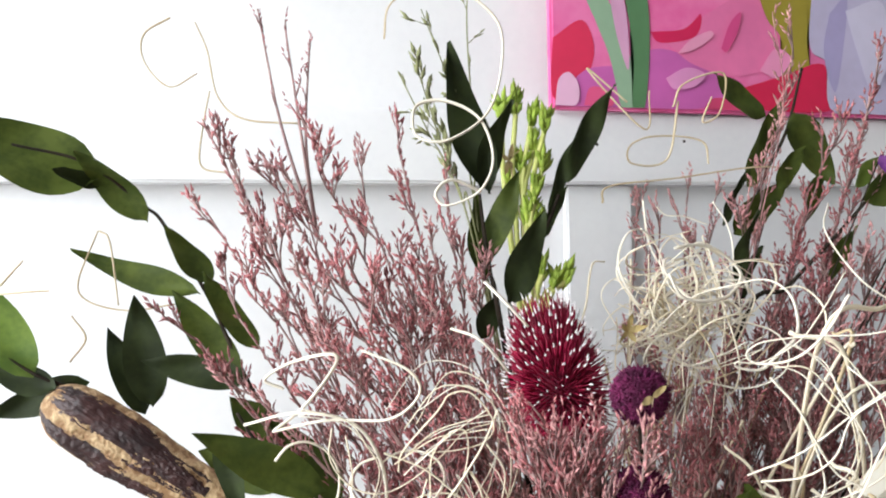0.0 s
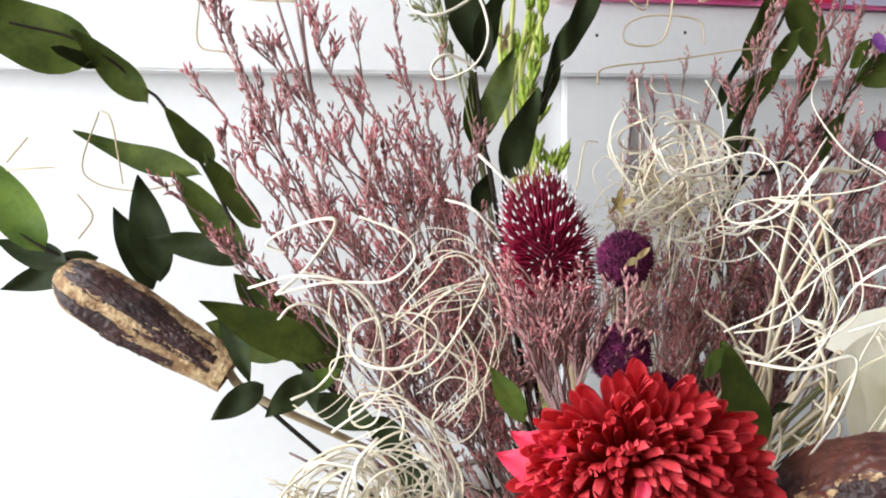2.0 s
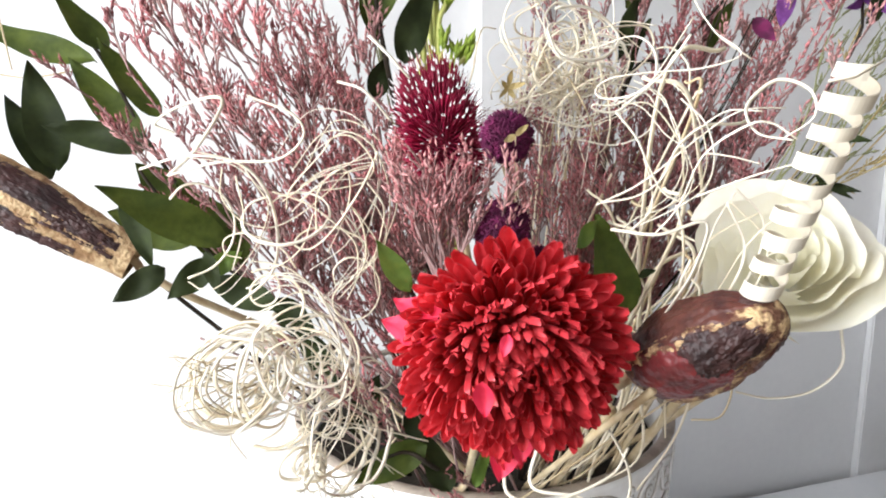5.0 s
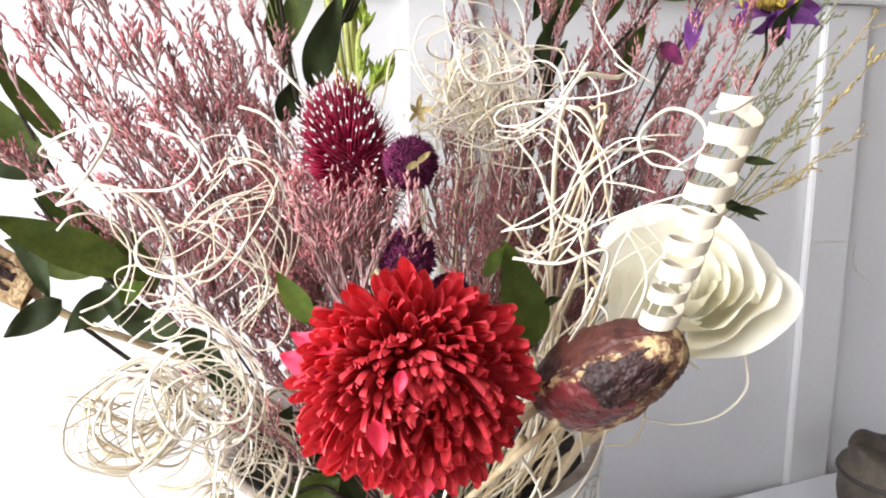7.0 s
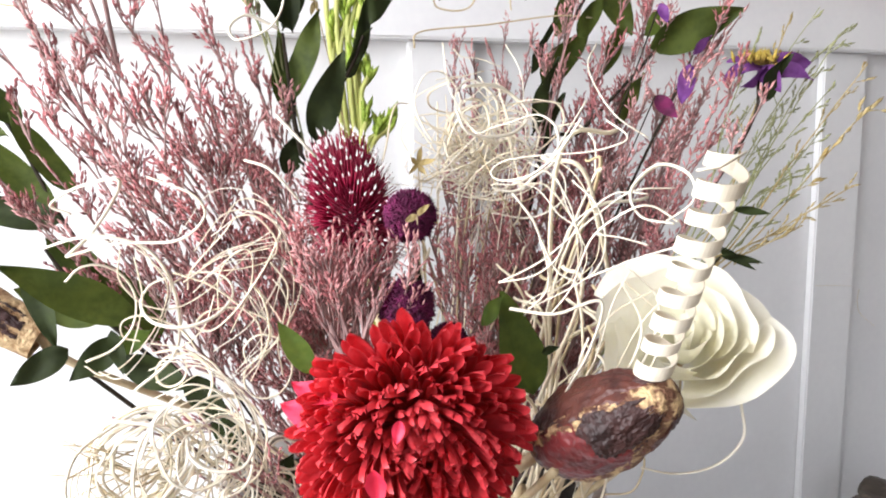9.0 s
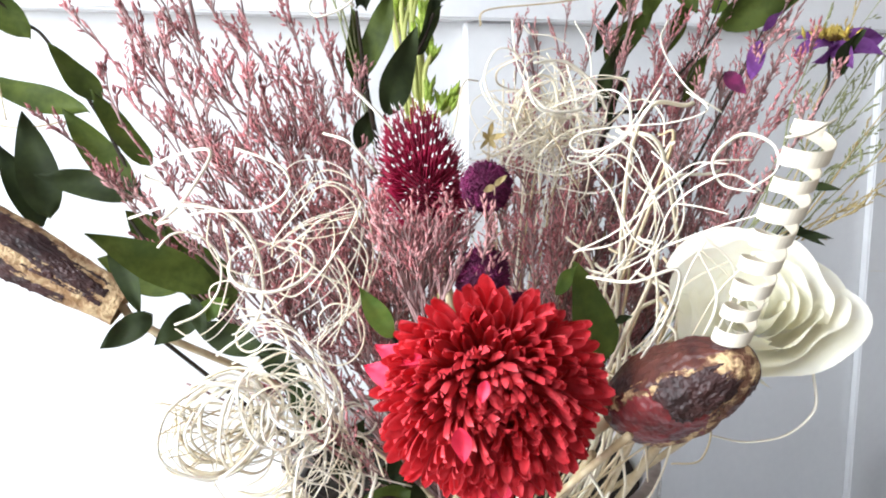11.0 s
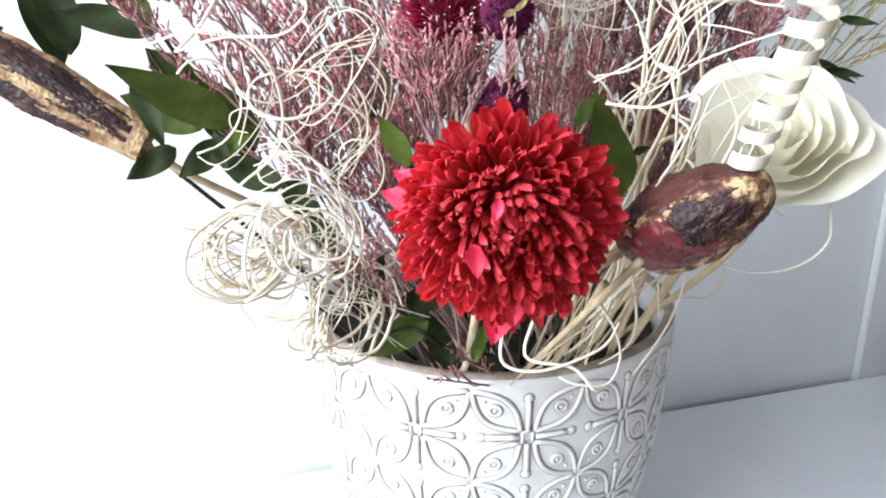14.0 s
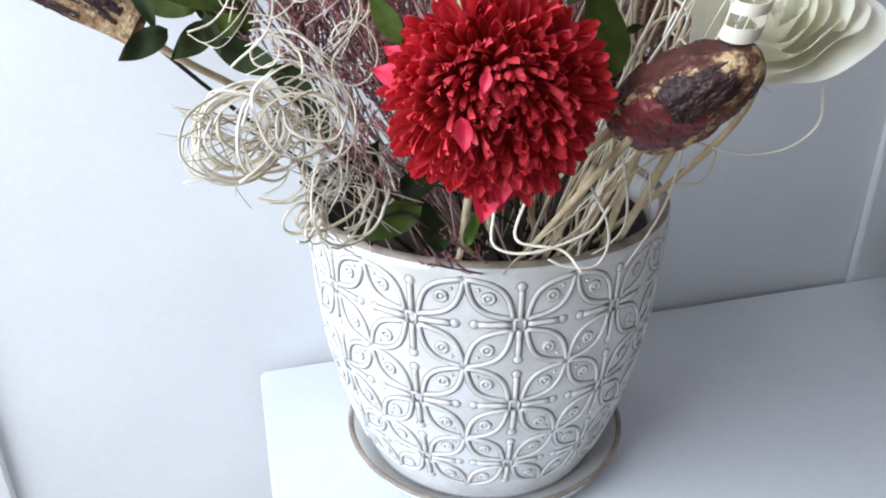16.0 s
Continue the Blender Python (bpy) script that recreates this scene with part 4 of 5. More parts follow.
grass([root(0.05, 0)] + [(0.277, 0.288, 1.154), (0.307, 0.283, 1.194), (0.346, 0.278, 1.253), (0.369, 0.263, 1.282)], 6, spikes=9, size=0.62)
grass([root(0.05, 0)] + [(0.273, 0.278, 1.151), (0.308, 0.272, 1.195), (0.333, 0.267, 1.225), (0.349, 0.255, 1.251)], 7, spikes=7, size=0.62)
grass([root(0.04, 0)] + [(0.263, 0.351, 1.176), (0.253, 0.363, 1.234), (0.277, 0.366, 1.327), (0.272, 0.366, 1.382)], 8, M_BUDPALE, spikes=14, size=0.6)
grass([root(-0.02, 0)] + [(0.099, 0.367, 1.294), (0.091, 0.368, 1.334), (0.077, 0.371, 1.374)], 9, spikes=6, size=0.9)
grass([root(-0.02, 0)] + [(0.106, 0.366, 1.238), (0.102, 0.366, 1.305), (0.099, 0.366, 1.361), (0.100, 0.365, 1.395)], 10, spikes=5, size=0.6)
for i, (p, q, w) in enumerate((((0.286, 0.255, 1.172), (0.305, 0.247, 1.168), 0.004), ((0.285, 0.256, 1.176), (0.301, 0.248, 1.165), 0.004), ((0.293, 0.256, 1.194), (0.310, 0.249, 1.191), 0.004))):
    t = thing("dry_leaf_blade", "thin blackish green dry leaf blade", "leaf", "dry leaf blades")
    b = Build()
    leaf_shape(b, p, q, w, 0.3)
    part("blade", b, M_LEAFDARK, t)
    b = Build()
    b.tube([root(0.06, -0.02), p], 0.0006, 0.0005, sides=4)
    part("stem", b, M_TWIG, t)

for i, p in enumerate([(0.339, 0.275, 1.283), (0.348, 0.268, 1.260), (0.362, 0.265, 1.277), (0.370, 0.254, 1.262), (0.331, 0.271, 1.241), (0.347, 0.258, 1.230), (0.355, 0.245, 1.203), (0.336, 0.264, 1.209), (0.328, 0.283, 1.278), (0.327, 0.247, 1.185)]):
    rnd = random.Random(950 + i)
    a = Vector((0.282, 0.280, 1.150)) + Vector((rnd.gauss(0, 0.008), 0, rnd.gauss(0, 0.008)))
    m_ = a.lerp(Vector(p), 0.55) + Vector((0.004, 0, rnd.gauss(0.004, 0.004)))
    grass([root(0.05, 0), a, m_, p], 960 + i, M_GRASS if i % 3 else M_OCHRE, spikes=11, size=0.55, spread=0.35)

# ---- violet flower ----
for i, (p, q) in enumerate((((0.300, 0.298, 1.269), (0.307, 0.292, 1.278)), ((0.294, 0.292, 1.264), (0.285, 0.286, 1.244)), ((0.272, 0.290, 1.248), (0.281, 0.284, 1.237)), ((0.288, 0.310, 1.296), (0.290, 0.306, 1.286)))):
    t = thing("violet_petal", "loose violet dried petal on a thin stem among pink sprays", "petal", "violet petals")
    b = Build()
    leaf_shape(b, p, q, 0.0085, 0.5)
    part("blade", b, M_VIOLET if i != 2 else M_PURPLE, t)
    b = Build()
    b.tube([root(0.05, 0), p], 0.0006, 0.0005, sides=4)
    part("stem", b, M_TWIG, t)
violet = thing("violet_flower", "small violet dried flower with a yellow centre", "flower")
VC = Vector((0.329, 0.280, 1.262))
rnd = random.Random(31)
for tipv, wide, roll in (
    ((0.305, 0.281, 1.254), 0.011, 0.9), ((0.310, 0.275, 1.252), 0.008, -0.8),
    ((0.352, 0.272, 1.264), 0.014, 0.2), ((0.348, 0.266, 1.254), 0.009, -0.2), ((0.328, 0.266, 1.248), 0.012, 0.9),
    ((0.317, 0.268, 1.246), 0.008, -0.9), ((0.317, 0.293, 1.265), 0.009, 0.5),
):
    b = Build()
    leaf_shape(b, VC, tipv, wide, roll, fold=0.35, curl=-0.10)
    part("petal", b, M_VIOLET, violet)
b = Build()
leaf_shape(b, (0.316, 0.266, 1.244), (0.334, 0.265, 1.267), 0.011, 0.3)
part("leaf", b, M_LEAFDARK, violet, "dull grey-green leaf")
b = Build()
for k in range(90):
    n = Vector((rnd.gauss(0, 0.7), rnd.gauss(0, 0.7), rnd.gauss(0, 0.4) + 1)).normalized()
    b.bud(VC + Vector((rnd.gauss(0, 0.0052), rnd.gauss(0, 0.003), 0.001)), n, 0.0085, 0.0011)
part("centre", b, M_YOLK, violet, "ochre yellow centre")
b = Build()
b.tube(smooth_line([root(0.05, 0), (0.305, 0.285, 1.202), VC]), 0.001, 0.0008)
part("stem", b, M_TWIG, violet)


# ---- curly cane strands ----
def strand(pts, r=0.00085, material=M_RAFFIA, flat=0.6, n=9, label="thin cream curly cane strand"):
    t = thing("cane_strand", label, "cane strand", "curly cane strands")
    b = Build()
    b.tube(smooth_line(pts, n), r, r * 0.75, sides=5, flat=flat)
    part("strand", b, material, t)


def coil(c, r, axis, turns, drift, seed, width=0.0008, material=M_RAFFIA, wob=0.18):
    """A springy curl that wanders round its middle with changing bend."""
    rnd = random.Random(seed)
    ax, c = Vector(axis).normalized(), Vector(c)
    s = ax.orthogonal().normalized()
    a0 = rnd.random() * 6.28
    side = Matrix.Rotation(a0, 3, ax) @ s
    p, d = c + side * r, ax.cross(side)
    step = r * 0.55
    f1, f2, p1 = rnd.uniform(0.15, 0.35), rnd.uniform(0.05, 0.13), rnd.random() * 6
    pts = []
    for i in range(int(turns * 11.4)):
        pts.append(p.copy())
        bend = step / r * (1 + 0.36 * math.sin(i * f1 + p1) + 0.18 * math.sin(i * f2 * 7))
        ax = (ax + Vector((rnd.gauss(0, 0.10), rnd.gauss(0, 0.06), rnd.gauss(0, 0.10)))).normalized()
        d = Matrix.Rotation(bend, 3, ax) @ d
        back = c - p
        d = (d + back * (0.16 / r) * (back.length / r - 1 if back.length > r else 0)).normalized()
        p = p + d * step + Vector(drift) / (turns * 11.4)
    strand(pts, width, material, n=4)


# single strands that stand out
for pts in (
    [(0.002, 0.308, 1.184), (0.014, 0.295, 1.196), (0.025, 0.282, 1.215), (0.010, 0.291, 1.213), (-0.001, 0.298, 1.206), (0.006, 0.297, 1.202)],
    [(0.002, 0.308, 1.184), (0.022, 0.293, 1.190), (0.044, 0.283, 1.191), (0.055, 0.281, 1.200), (0.051, 0.281, 1.209), (0.035, 0.290, 1.216)],
    [(0.089, 0.308, 1.240), (0.095, 0.296, 1.231), (0.103, 0.295, 1.222)],
    [(0.075, 0.311, 1.221), (0.084, 0.299, 1.217), (0.095, 0.297, 1.204)],
    [(0.023, 0.307, 1.124), (0.041, 0.295, 1.143), (0.042, 0.286, 1.170), (0.032, 0.290, 1.188), (0.011, 0.295, 1.193), (-0.009, 0.309, 1.187)],
):
    strand(pts, 0.0011, M_RAFFIAPALE)
# tall corkscrew tendril in front of the dark leaf
strand([(0.087, 0.327, 1.370), (0.102, 0.324, 1.354), (0.103, 0.324, 1.334), (0.095, 0.321, 1.313), (0.077, 0.320, 1.301), (0.065, 0.328, 1.304), (0.066, 0.333, 1.318), (0.079, 0.330, 1.320), (0.092, 0.322, 1.311), (0.096, 0.316, 1.293), (0.090, 0.317, 1.279), (0.076, 0.321, 1.273), (0.073, 0.327, 1.279), (0.081, 0.330, 1.285), (0.095, 0.332, 1.280)], 0.0011, M_RAFFIAPALE)
# wispy tendrils in front of the wall
for pts in (
    [(0.018, 0.405, 1.322), (-0.010, 0.412, 1.325), (-0.023, 0.415, 1.337), (-0.028, 0.416, 1.361), (-0.034, 0.417, 1.376)],
    [(-0.019, 0.414, 1.297), (-0.032, 0.417, 1.301), (-0.031, 0.417, 1.320), (-0.027, 0.416, 1.340)],
    [(-0.049, 0.441, 1.385), (-0.063, 0.444, 1.376), (-0.063, 0.444, 1.361), (-0.050, 0.441, 1.347), (-0.035, 0.438, 1.354)],
    [(0.065, 0.414, 1.371), (0.068, 0.413, 1.389), (0.084, 0.410, 1.401)],
    [(-0.049, 0.443, 1.228), (-0.073, 0.448, 1.225), (-0.094, 0.453, 1.230), (-0.100, 0.454, 1.241), (-0.089, 0.451, 1.269)],
    [(-0.084, 0.430, 1.268), (-0.079, 0.429, 1.262), (-0.075, 0.428, 1.229)],
    [(-0.100, 0.434, 1.200), (-0.092, 0.433, 1.212), (-0.099, 0.434, 1.224)],
    [(0.194, 0.385, 1.334), (0.173, 0.390, 1.353)] + [(0.203, 0.383, 1.319), (0.206, 0.382, 1.340)],
    [(0.211, 0.361, 1.330), (0.205, 0.363, 1.300), (0.187, 0.367, 1.298), (0.186, 0.367, 1.307), (0.199, 0.364, 1.312), (0.222, 0.358, 1.309), (0.226, 0.358, 1.297)],
    [(0.208, 0.361, 1.327), (0.214, 0.360, 1.339), (0.234, 0.355, 1.344), (0.232, 0.356, 1.324), (0.223, 0.358, 1.319), (0.228, 0.357, 1.332)],
    [(0.180, 0.389, 1.279), (0.184, 0.388, 1.288), (0.221, 0.380, 1.292), (0.260, 0.370, 1.297), (0.281, 0.365, 1.296)],
    [(-0.125, 0.409, 1.237), (-0.109, 0.405, 1.238), (-0.102, 0.404, 1.238)], [(-0.125, 0.409, 1.241), (-0.114, 0.406, 1.253)],
    [(0.228, 0.247, 1.089), (0.237, 0.243, 1.084), (0.229, 0.239, 1.072), (0.216, 0.242, 1.071)],
):
    strand(pts, 0.0009, M_STRAW)
# pale thread that clings to the painted strip
strand([(0.737, 0.6226, 1.052), (0.765, 0.6226, 1.0498), (0.7925, 0.6226, 1.047)], 0.0005, M_RAFFIAPALE, label="thin pale thread clinging to the painted wall")
strand([(0.818, 0.6335, 1.039), (0.816, 0.6335, 1.024), (0.823, 0.6335, 1.008), (0.848, 0.6335, 0.990)], 0.0005, M_RAFFIAPALE, label="thin pale thread clinging to the painted wall")
# bold loops between the teasel, the spiral and the rose
for pts in (
    [(0.235, 0.243, 1.228), (0.221, 0.249, 1.239), (0.218, 0.264, 1.258), (0.228, 0.274, 1.270)],
    [(0.164, 0.240, 1.172), (0.177, 0.228, 1.182), (0.193, 0.217, 1.199), (0.202, 0.206, 1.209), (0.218, 0.202, 1.210)],
    [(0.190, 0.165, 1.202), (0.183, 0.173, 1.204), (0.184, 0.180, 1.212), (0.193, 0.178, 1.220), (0.199, 0.170, 1.217), (0.196, 0.164, 1.209), (0.190, 0.170, 1.202)],
    [(0.194, 0.168, 1.202), (0.187, 0.172, 1.207), (0.180, 0.175, 1.206), (0.173, 0.186, 1.196), (0.170, 0.194, 1.178), (0.167, 0.204, 1.166)],
    [(0.170, 0.184, 1.183), (0.182, 0.171, 1.191), (0.194, 0.162, 1.196)],
    [(0.174, 0.213, 1.121), (0.174, 0.205, 1.135), (0.179, 0.196, 1.154), (0.184, 0.197, 1.171), (0.168, 0.202, 1.167), (0.157, 0.216, 1.167)],
    [(0.248, 0.196, 1.125), (0.247, 0.193, 1.111), (0.236, 0.195, 1.101), (0.221, 0.200, 1.098), (0.209, 0.206, 1.100)],
    [(0.134, 0.260, 1.059), (0.131, 0.250, 1.046), (0.146, 0.240, 1.045), (0.172, 0.236, 1.054), (0.182, 0.238, 1.065)],
    [(0.150, 0.258, 1.067), (0.141, 0.248, 1.049), (0.159, 0.237, 1.046), (0.165, 0.227, 1.039)],
    [(0.178, 0.252, 1.071), (0.182, 0.240, 1.058), (0.180, 0.232, 1.048), (0.173, 0.230, 1.039), (0.160, 0.234, 1.039), (0.153, 0.237, 1.042)],
):
    strand(pts, 0.0009, M_RAFFIAPALE, flat=0.45)
# springy nest low on the left
rnd = random.Random(77)


def bundle(pts, n, spread, seed, width=0.0007, loose=1.0):
    """A lock of strands that run side by side and part a little."""
    r_ = random.Random(seed)
    for i in range(n):
        off = Vector((r_.gauss(0, spread), r_.gauss(0, spread), r_.gauss(0, spread)))
        c_ = sum((Vector(p) for p in pts), Vector()) / len(pts)
        k_ = 1 + loose * r_.uniform(-0.25, 0.25)
        turn_ = Matrix.Rotation(loose * r_.gauss(0, 0.30), 3, (0, 1, 0)) @ Matrix.Rotation(loose * r_.gauss(0, 0.35), 3, (0, 0, 1))
        strand([c_ + turn_ @ ((Vector(p) - c_) * k_) + off + Vector((r_.gauss(0, spread), r_.gauss(0, spread), r_.gauss(0, spread))) * 0.3 for p in pts], width * r_.uniform(0.75, 1.2), M_RAFFIA if i % 2 else M_RAFFIAPALE, flat=0.4)


# loose loops left of the teasel
bundle([(0.010, 0.290, 1.193), (0.025, 0.287, 1.190), (0.034, 0.283, 1.182), (0.040, 0.281, 1.172), (0.035, 0.280, 1.158), (0.026, 0.282, 1.144), (0.016, 0.287, 1.136), (0.008, 0.294, 1.138)], 2, 0.0012, 1, loose=0.15)
bundle([(0.050, 0.287, 1.178), (0.062, 0.283, 1.185), (0.074, 0.280, 1.187), (0.083, 0.278, 1.188)], 5, 0.0026, 2, loose=0.5)
bundle([(0.070, 0.280, 1.172), (0.074, 0.278, 1.164), (0.078, 0.275, 1.154), (0.073, 0.277, 1.143), (0.063, 0.282, 1.133)], 6, 0.0032, 3, loose=0.5)
bundle([(0.033, 0.281, 1.145), (0.048, 0.278, 1.144), (0.058, 0.277, 1.137), (0.067, 0.277, 1.129)], 3, 0.002, 4, loose=0.4)
bundle([(0.055, 0.300, 1.187), (0.070, 0.296, 1.204), (0.085, 0.288, 1.198), (0.090, 0.281, 1.179), (0.084, 0.282, 1.155), (0.071, 0.287, 1.138)], 4, 0.0040, 17, 0.0006, loose=0.6)
bundle([(0.027, 0.303, 1.124), (0.044, 0.300, 1.133), (0.062, 0.292, 1.125), (0.073, 0.288, 1.104), (0.078, 0.299, 1.069)], 5, 0.0035, 18, loose=0.5)
bundle([(0.036, 0.302, 1.091), (0.054, 0.295, 1.107), (0.071, 0.293, 1.098), (0.073, 0.297, 1.074), (0.063, 0.309, 1.050)], 4, 0.0035, 19, loose=0.6)
for i in range(9):
    c = Vector((0.067, 0.320, 1.088)) + Vector((rnd.gauss(0, 0.010), rnd.gauss(0, 0.008), rnd.gauss(0, 0.014)))
    coil(c, rnd.uniform(0.010, 0.019), (rnd.gauss(0, 0.6), -1, rnd.gauss(0, 0.6)), rnd.uniform(0.7, 1.4), (rnd.gauss(0, 0.01), rnd.gauss(0, 0.01), rnd.gauss(0, 0.015)), 740 + i, 0.0008, M_RAFFIA if i % 2 else M_RAFFIAPALE)
for pts in (
    [(0.023, 0.288, 1.188), (0.022, 0.286, 1.177), (0.029, 0.285, 1.167), (0.039, 0.282, 1.164), (0.049, 0.281, 1.167), (0.062, 0.280, 1.176), (0.072, 0.280, 1.185), (0.082, 0.278, 1.188)],
    [(0.042, 0.285, 1.178), (0.055, 0.280, 1.173), (0.065, 0.277, 1.165), (0.073, 0.274, 1.156), (0.073, 0.274, 1.142), (0.069, 0.277, 1.132)],
    [(0.084, 0.277, 1.193), (0.079, 0.276, 1.183), (0.073, 0.275, 1.174), (0.064, 0.276, 1.162), (0.055, 0.277, 1.155), (0.049, 0.279, 1.157), (0.054, 0.280, 1.162), (0.065, 0.278, 1.163), (0.076, 0.275, 1.158)],
    [(0.047, 0.284, 1.171), (0.049, 0.283, 1.179), (0.062, 0.282, 1.193), (0.067, 0.282, 1.199), (0.075, 0.280, 1.199), (0.082, 0.276, 1.189), (0.079, 0.276, 1.182), (0.069, 0.278, 1.179), (0.057, 0.281, 1.178)],
    [(0.058, 0.279, 1.161), (0.059, 0.280, 1.176), (0.065, 0.278, 1.185), (0.071, 0.277, 1.186), (0.072, 0.276, 1.178), (0.069, 0.276, 1.167), (0.062, 0.277, 1.153)],
    [(0.079, 0.276, 1.181), (0.085, 0.273, 1.171), (0.083, 0.272, 1.159), (0.080, 0.272, 1.148), (0.082, 0.276, 1.133)],
    [(0.049, 0.278, 1.147), (0.043, 0.280, 1.156), (0.030, 0.283, 1.162), (0.022, 0.284, 1.160), (0.022, 0.284, 1.154), (0.028, 0.283, 1.152)],
    [(0.032, 0.281, 1.147), (0.043, 0.279, 1.149), (0.052, 0.279, 1.156), (0.057, 0.279, 1.169)],
    [(0.028, 0.287, 1.185), (0.030, 0.285, 1.170), (0.028, 0.284, 1.159), (0.024, 0.284, 1.147)],
):
    strand(pts, 0.0008, M_RAFFIA, flat=0.45)
bundle([(0.091, 0.304, 1.029), (0.077, 0.302, 1.057), (0.061, 0.303, 1.077), (0.055, 0.307, 1.097)], 7, 0.004, 5)
bundle([(0.068, 0.309, 1.024), (0.054, 0.309, 1.045), (0.059, 0.311, 1.065), (0.075, 0.304, 1.075), (0.088, 0.297, 1.064)], 7, 0.004, 6)
# nest behind the teasel and its ball
bundle([(0.169, 0.336, 1.220), (0.176, 0.335, 1.235), (0.189, 0.333, 1.245), (0.203, 0.330, 1.248), (0.215, 0.325, 1.237), (0.220, 0.323, 1.225)], 4, 0.0035, 7, 0.0006, loose=0.5)
bundle([(0.166, 0.330, 1.204), (0.186, 0.322, 1.220), (0.200, 0.316, 1.232), (0.208, 0.306, 1.237), (0.219, 0.298, 1.237)], 6, 0.0040, 8, 0.0006, loose=0.5)
bundle([(0.164, 0.333, 1.209), (0.182, 0.326, 1.213), (0.197, 0.320, 1.221), (0.209, 0.316, 1.226), (0.219, 0.311, 1.218)], 5, 0.0040, 9, 0.0006, loose=0.6)
bundle([(0.173, 0.325, 1.206), (0.191, 0.317, 1.200), (0.208, 0.310, 1.205), (0.216, 0.303, 1.211)], 4, 0.0030, 12, 0.0008, loose=0.5)
bundle([(0.188, 0.330, 1.229), (0.199, 0.327, 1.205), (0.208, 0.325, 1.180), (0.216, 0.328, 1.157)], 6, 0.0050, 13, 0.0006, loose=0.8)
bundle([(0.211, 0.331, 1.251), (0.211, 0.327, 1.221), (0.203, 0.326, 1.194), (0.196, 0.328, 1.169)], 5, 0.0050, 16, 0.0006, loose=0.8)
for pts in (
    [(0.172, 0.323, 1.213), (0.186, 0.312, 1.230), (0.197, 0.298, 1.236), (0.202, 0.281, 1.239), (0.205, 0.270, 1.234), (0.202, 0.261, 1.225), (0.194, 0.252, 1.218), (0.183, 0.247, 1.213), (0.174, 0.245, 1.208), (0.165, 0.245, 1.209), (0.164, 0.245, 1.211), (0.172, 0.242, 1.211), (0.181, 0.235, 1.218), (0.185, 0.229, 1.227), (0.195, 0.227, 1.243)],
    [(0.208, 0.327, 1.275), (0.215, 0.325, 1.262), (0.216, 0.324, 1.245), (0.209, 0.326, 1.229)],
    [(0.182, 0.333, 1.273), (0.186, 0.332, 1.269), (0.195, 0.330, 1.268), (0.205, 0.327, 1.264)],
    [(0.162, 0.336, 1.216), (0.155, 0.338, 1.230), (0.160, 0.339, 1.238), (0.174, 0.339, 1.241), (0.191, 0.335, 1.237)],
    [(0.180, 0.343, 1.277), (0.183, 0.342, 1.254), (0.191, 0.335, 1.235), (0.198, 0.328, 1.205)],
):
    strand(pts, 0.0008, M_RAFFIAPALE, flat=0.45)
for i in range(26):
    c = Vector((0.194, 0.329, 1.221)) + Vector((rnd.gauss(0, 0.016), rnd.gauss(0, 0.012), rnd.gauss(0, 0.017)))
    d = Vector((rnd.gauss(0, 1), rnd.gauss(0, 0.4), rnd.gauss(0, 0.8))).normalized() * rnd.uniform(0.018, 0.032)
    sag = Vector((rnd.gauss(0, 0.006), rnd.gauss(0, 0.006), rnd.gauss(0, 0.006)))
    strand([c - d, c - d * 0.4 + sag, c + d * 0.3 + sag * 1.3, c + d - sag * 0.4], 0.0006, M_RAFFIA if i % 3 else M_STRAW, flat=0.4)
# swinging loops between the teasel and the spiral
bundle([(0.170, 0.219, 1.220), (0.177, 0.213, 1.213), (0.179, 0.208, 1.205), (0.180, 0.203, 1.196), (0.180, 0.202, 1.187), (0.176, 0.203, 1.178), (0.167, 0.210, 1.171), (0.164, 0.215, 1.166)], 3, 0.0022, 10, loose=0.25)
bundle([(0.164, 0.224, 1.211), (0.172, 0.216, 1.208), (0.177, 0.208, 1.200), (0.180, 0.203, 1.191), (0.178, 0.202, 1.180), (0.171, 0.208, 1.171)], 2, 0.003, 11, loose=0.25)
for pts in (
    [(0.185, 0.214, 1.236), (0.175, 0.213, 1.224), (0.165, 0.215, 1.216), (0.156, 0.221, 1.214), (0.153, 0.223, 1.217), (0.157, 0.220, 1.221), (0.169, 0.213, 1.223), (0.182, 0.204, 1.224), (0.191, 0.197, 1.227), (0.193, 0.197, 1.230), (0.188, 0.202, 1.235)],
    [(0.177, 0.206, 1.214), (0.183, 0.200, 1.206), (0.184, 0.195, 1.195), (0.182, 0.195, 1.185), (0.176, 0.199, 1.178), (0.166, 0.208, 1.170)],
    [(0.153, 0.217, 1.177), (0.163, 0.209, 1.180), (0.170, 0.204, 1.187), (0.174, 0.202, 1.198), (0.181, 0.198, 1.205), (0.187, 0.193, 1.210), (0.194, 0.185, 1.210)],
    [(0.161, 0.222, 1.209), (0.165, 0.214, 1.200), (0.167, 0.209, 1.191), (0.170, 0.204, 1.182), (0.176, 0.200, 1.178)],
    [(0.162, 0.211, 1.167), (0.167, 0.206, 1.175), (0.168, 0.208, 1.184), (0.167, 0.212, 1.193)],
    [(0.180, 0.194, 1.196), (0.186, 0.188, 1.195), (0.192, 0.181, 1.193)],
):
    strand(pts, 0.0008, M_RAFFIAPALE, flat=0.45)
bundle([(0.194, 0.196, 1.175), (0.188, 0.200, 1.163), (0.186, 0.208, 1.144), (0.184, 0.220, 1.122), (0.201, 0.267, 1.065)], 5, 0.006, 14)
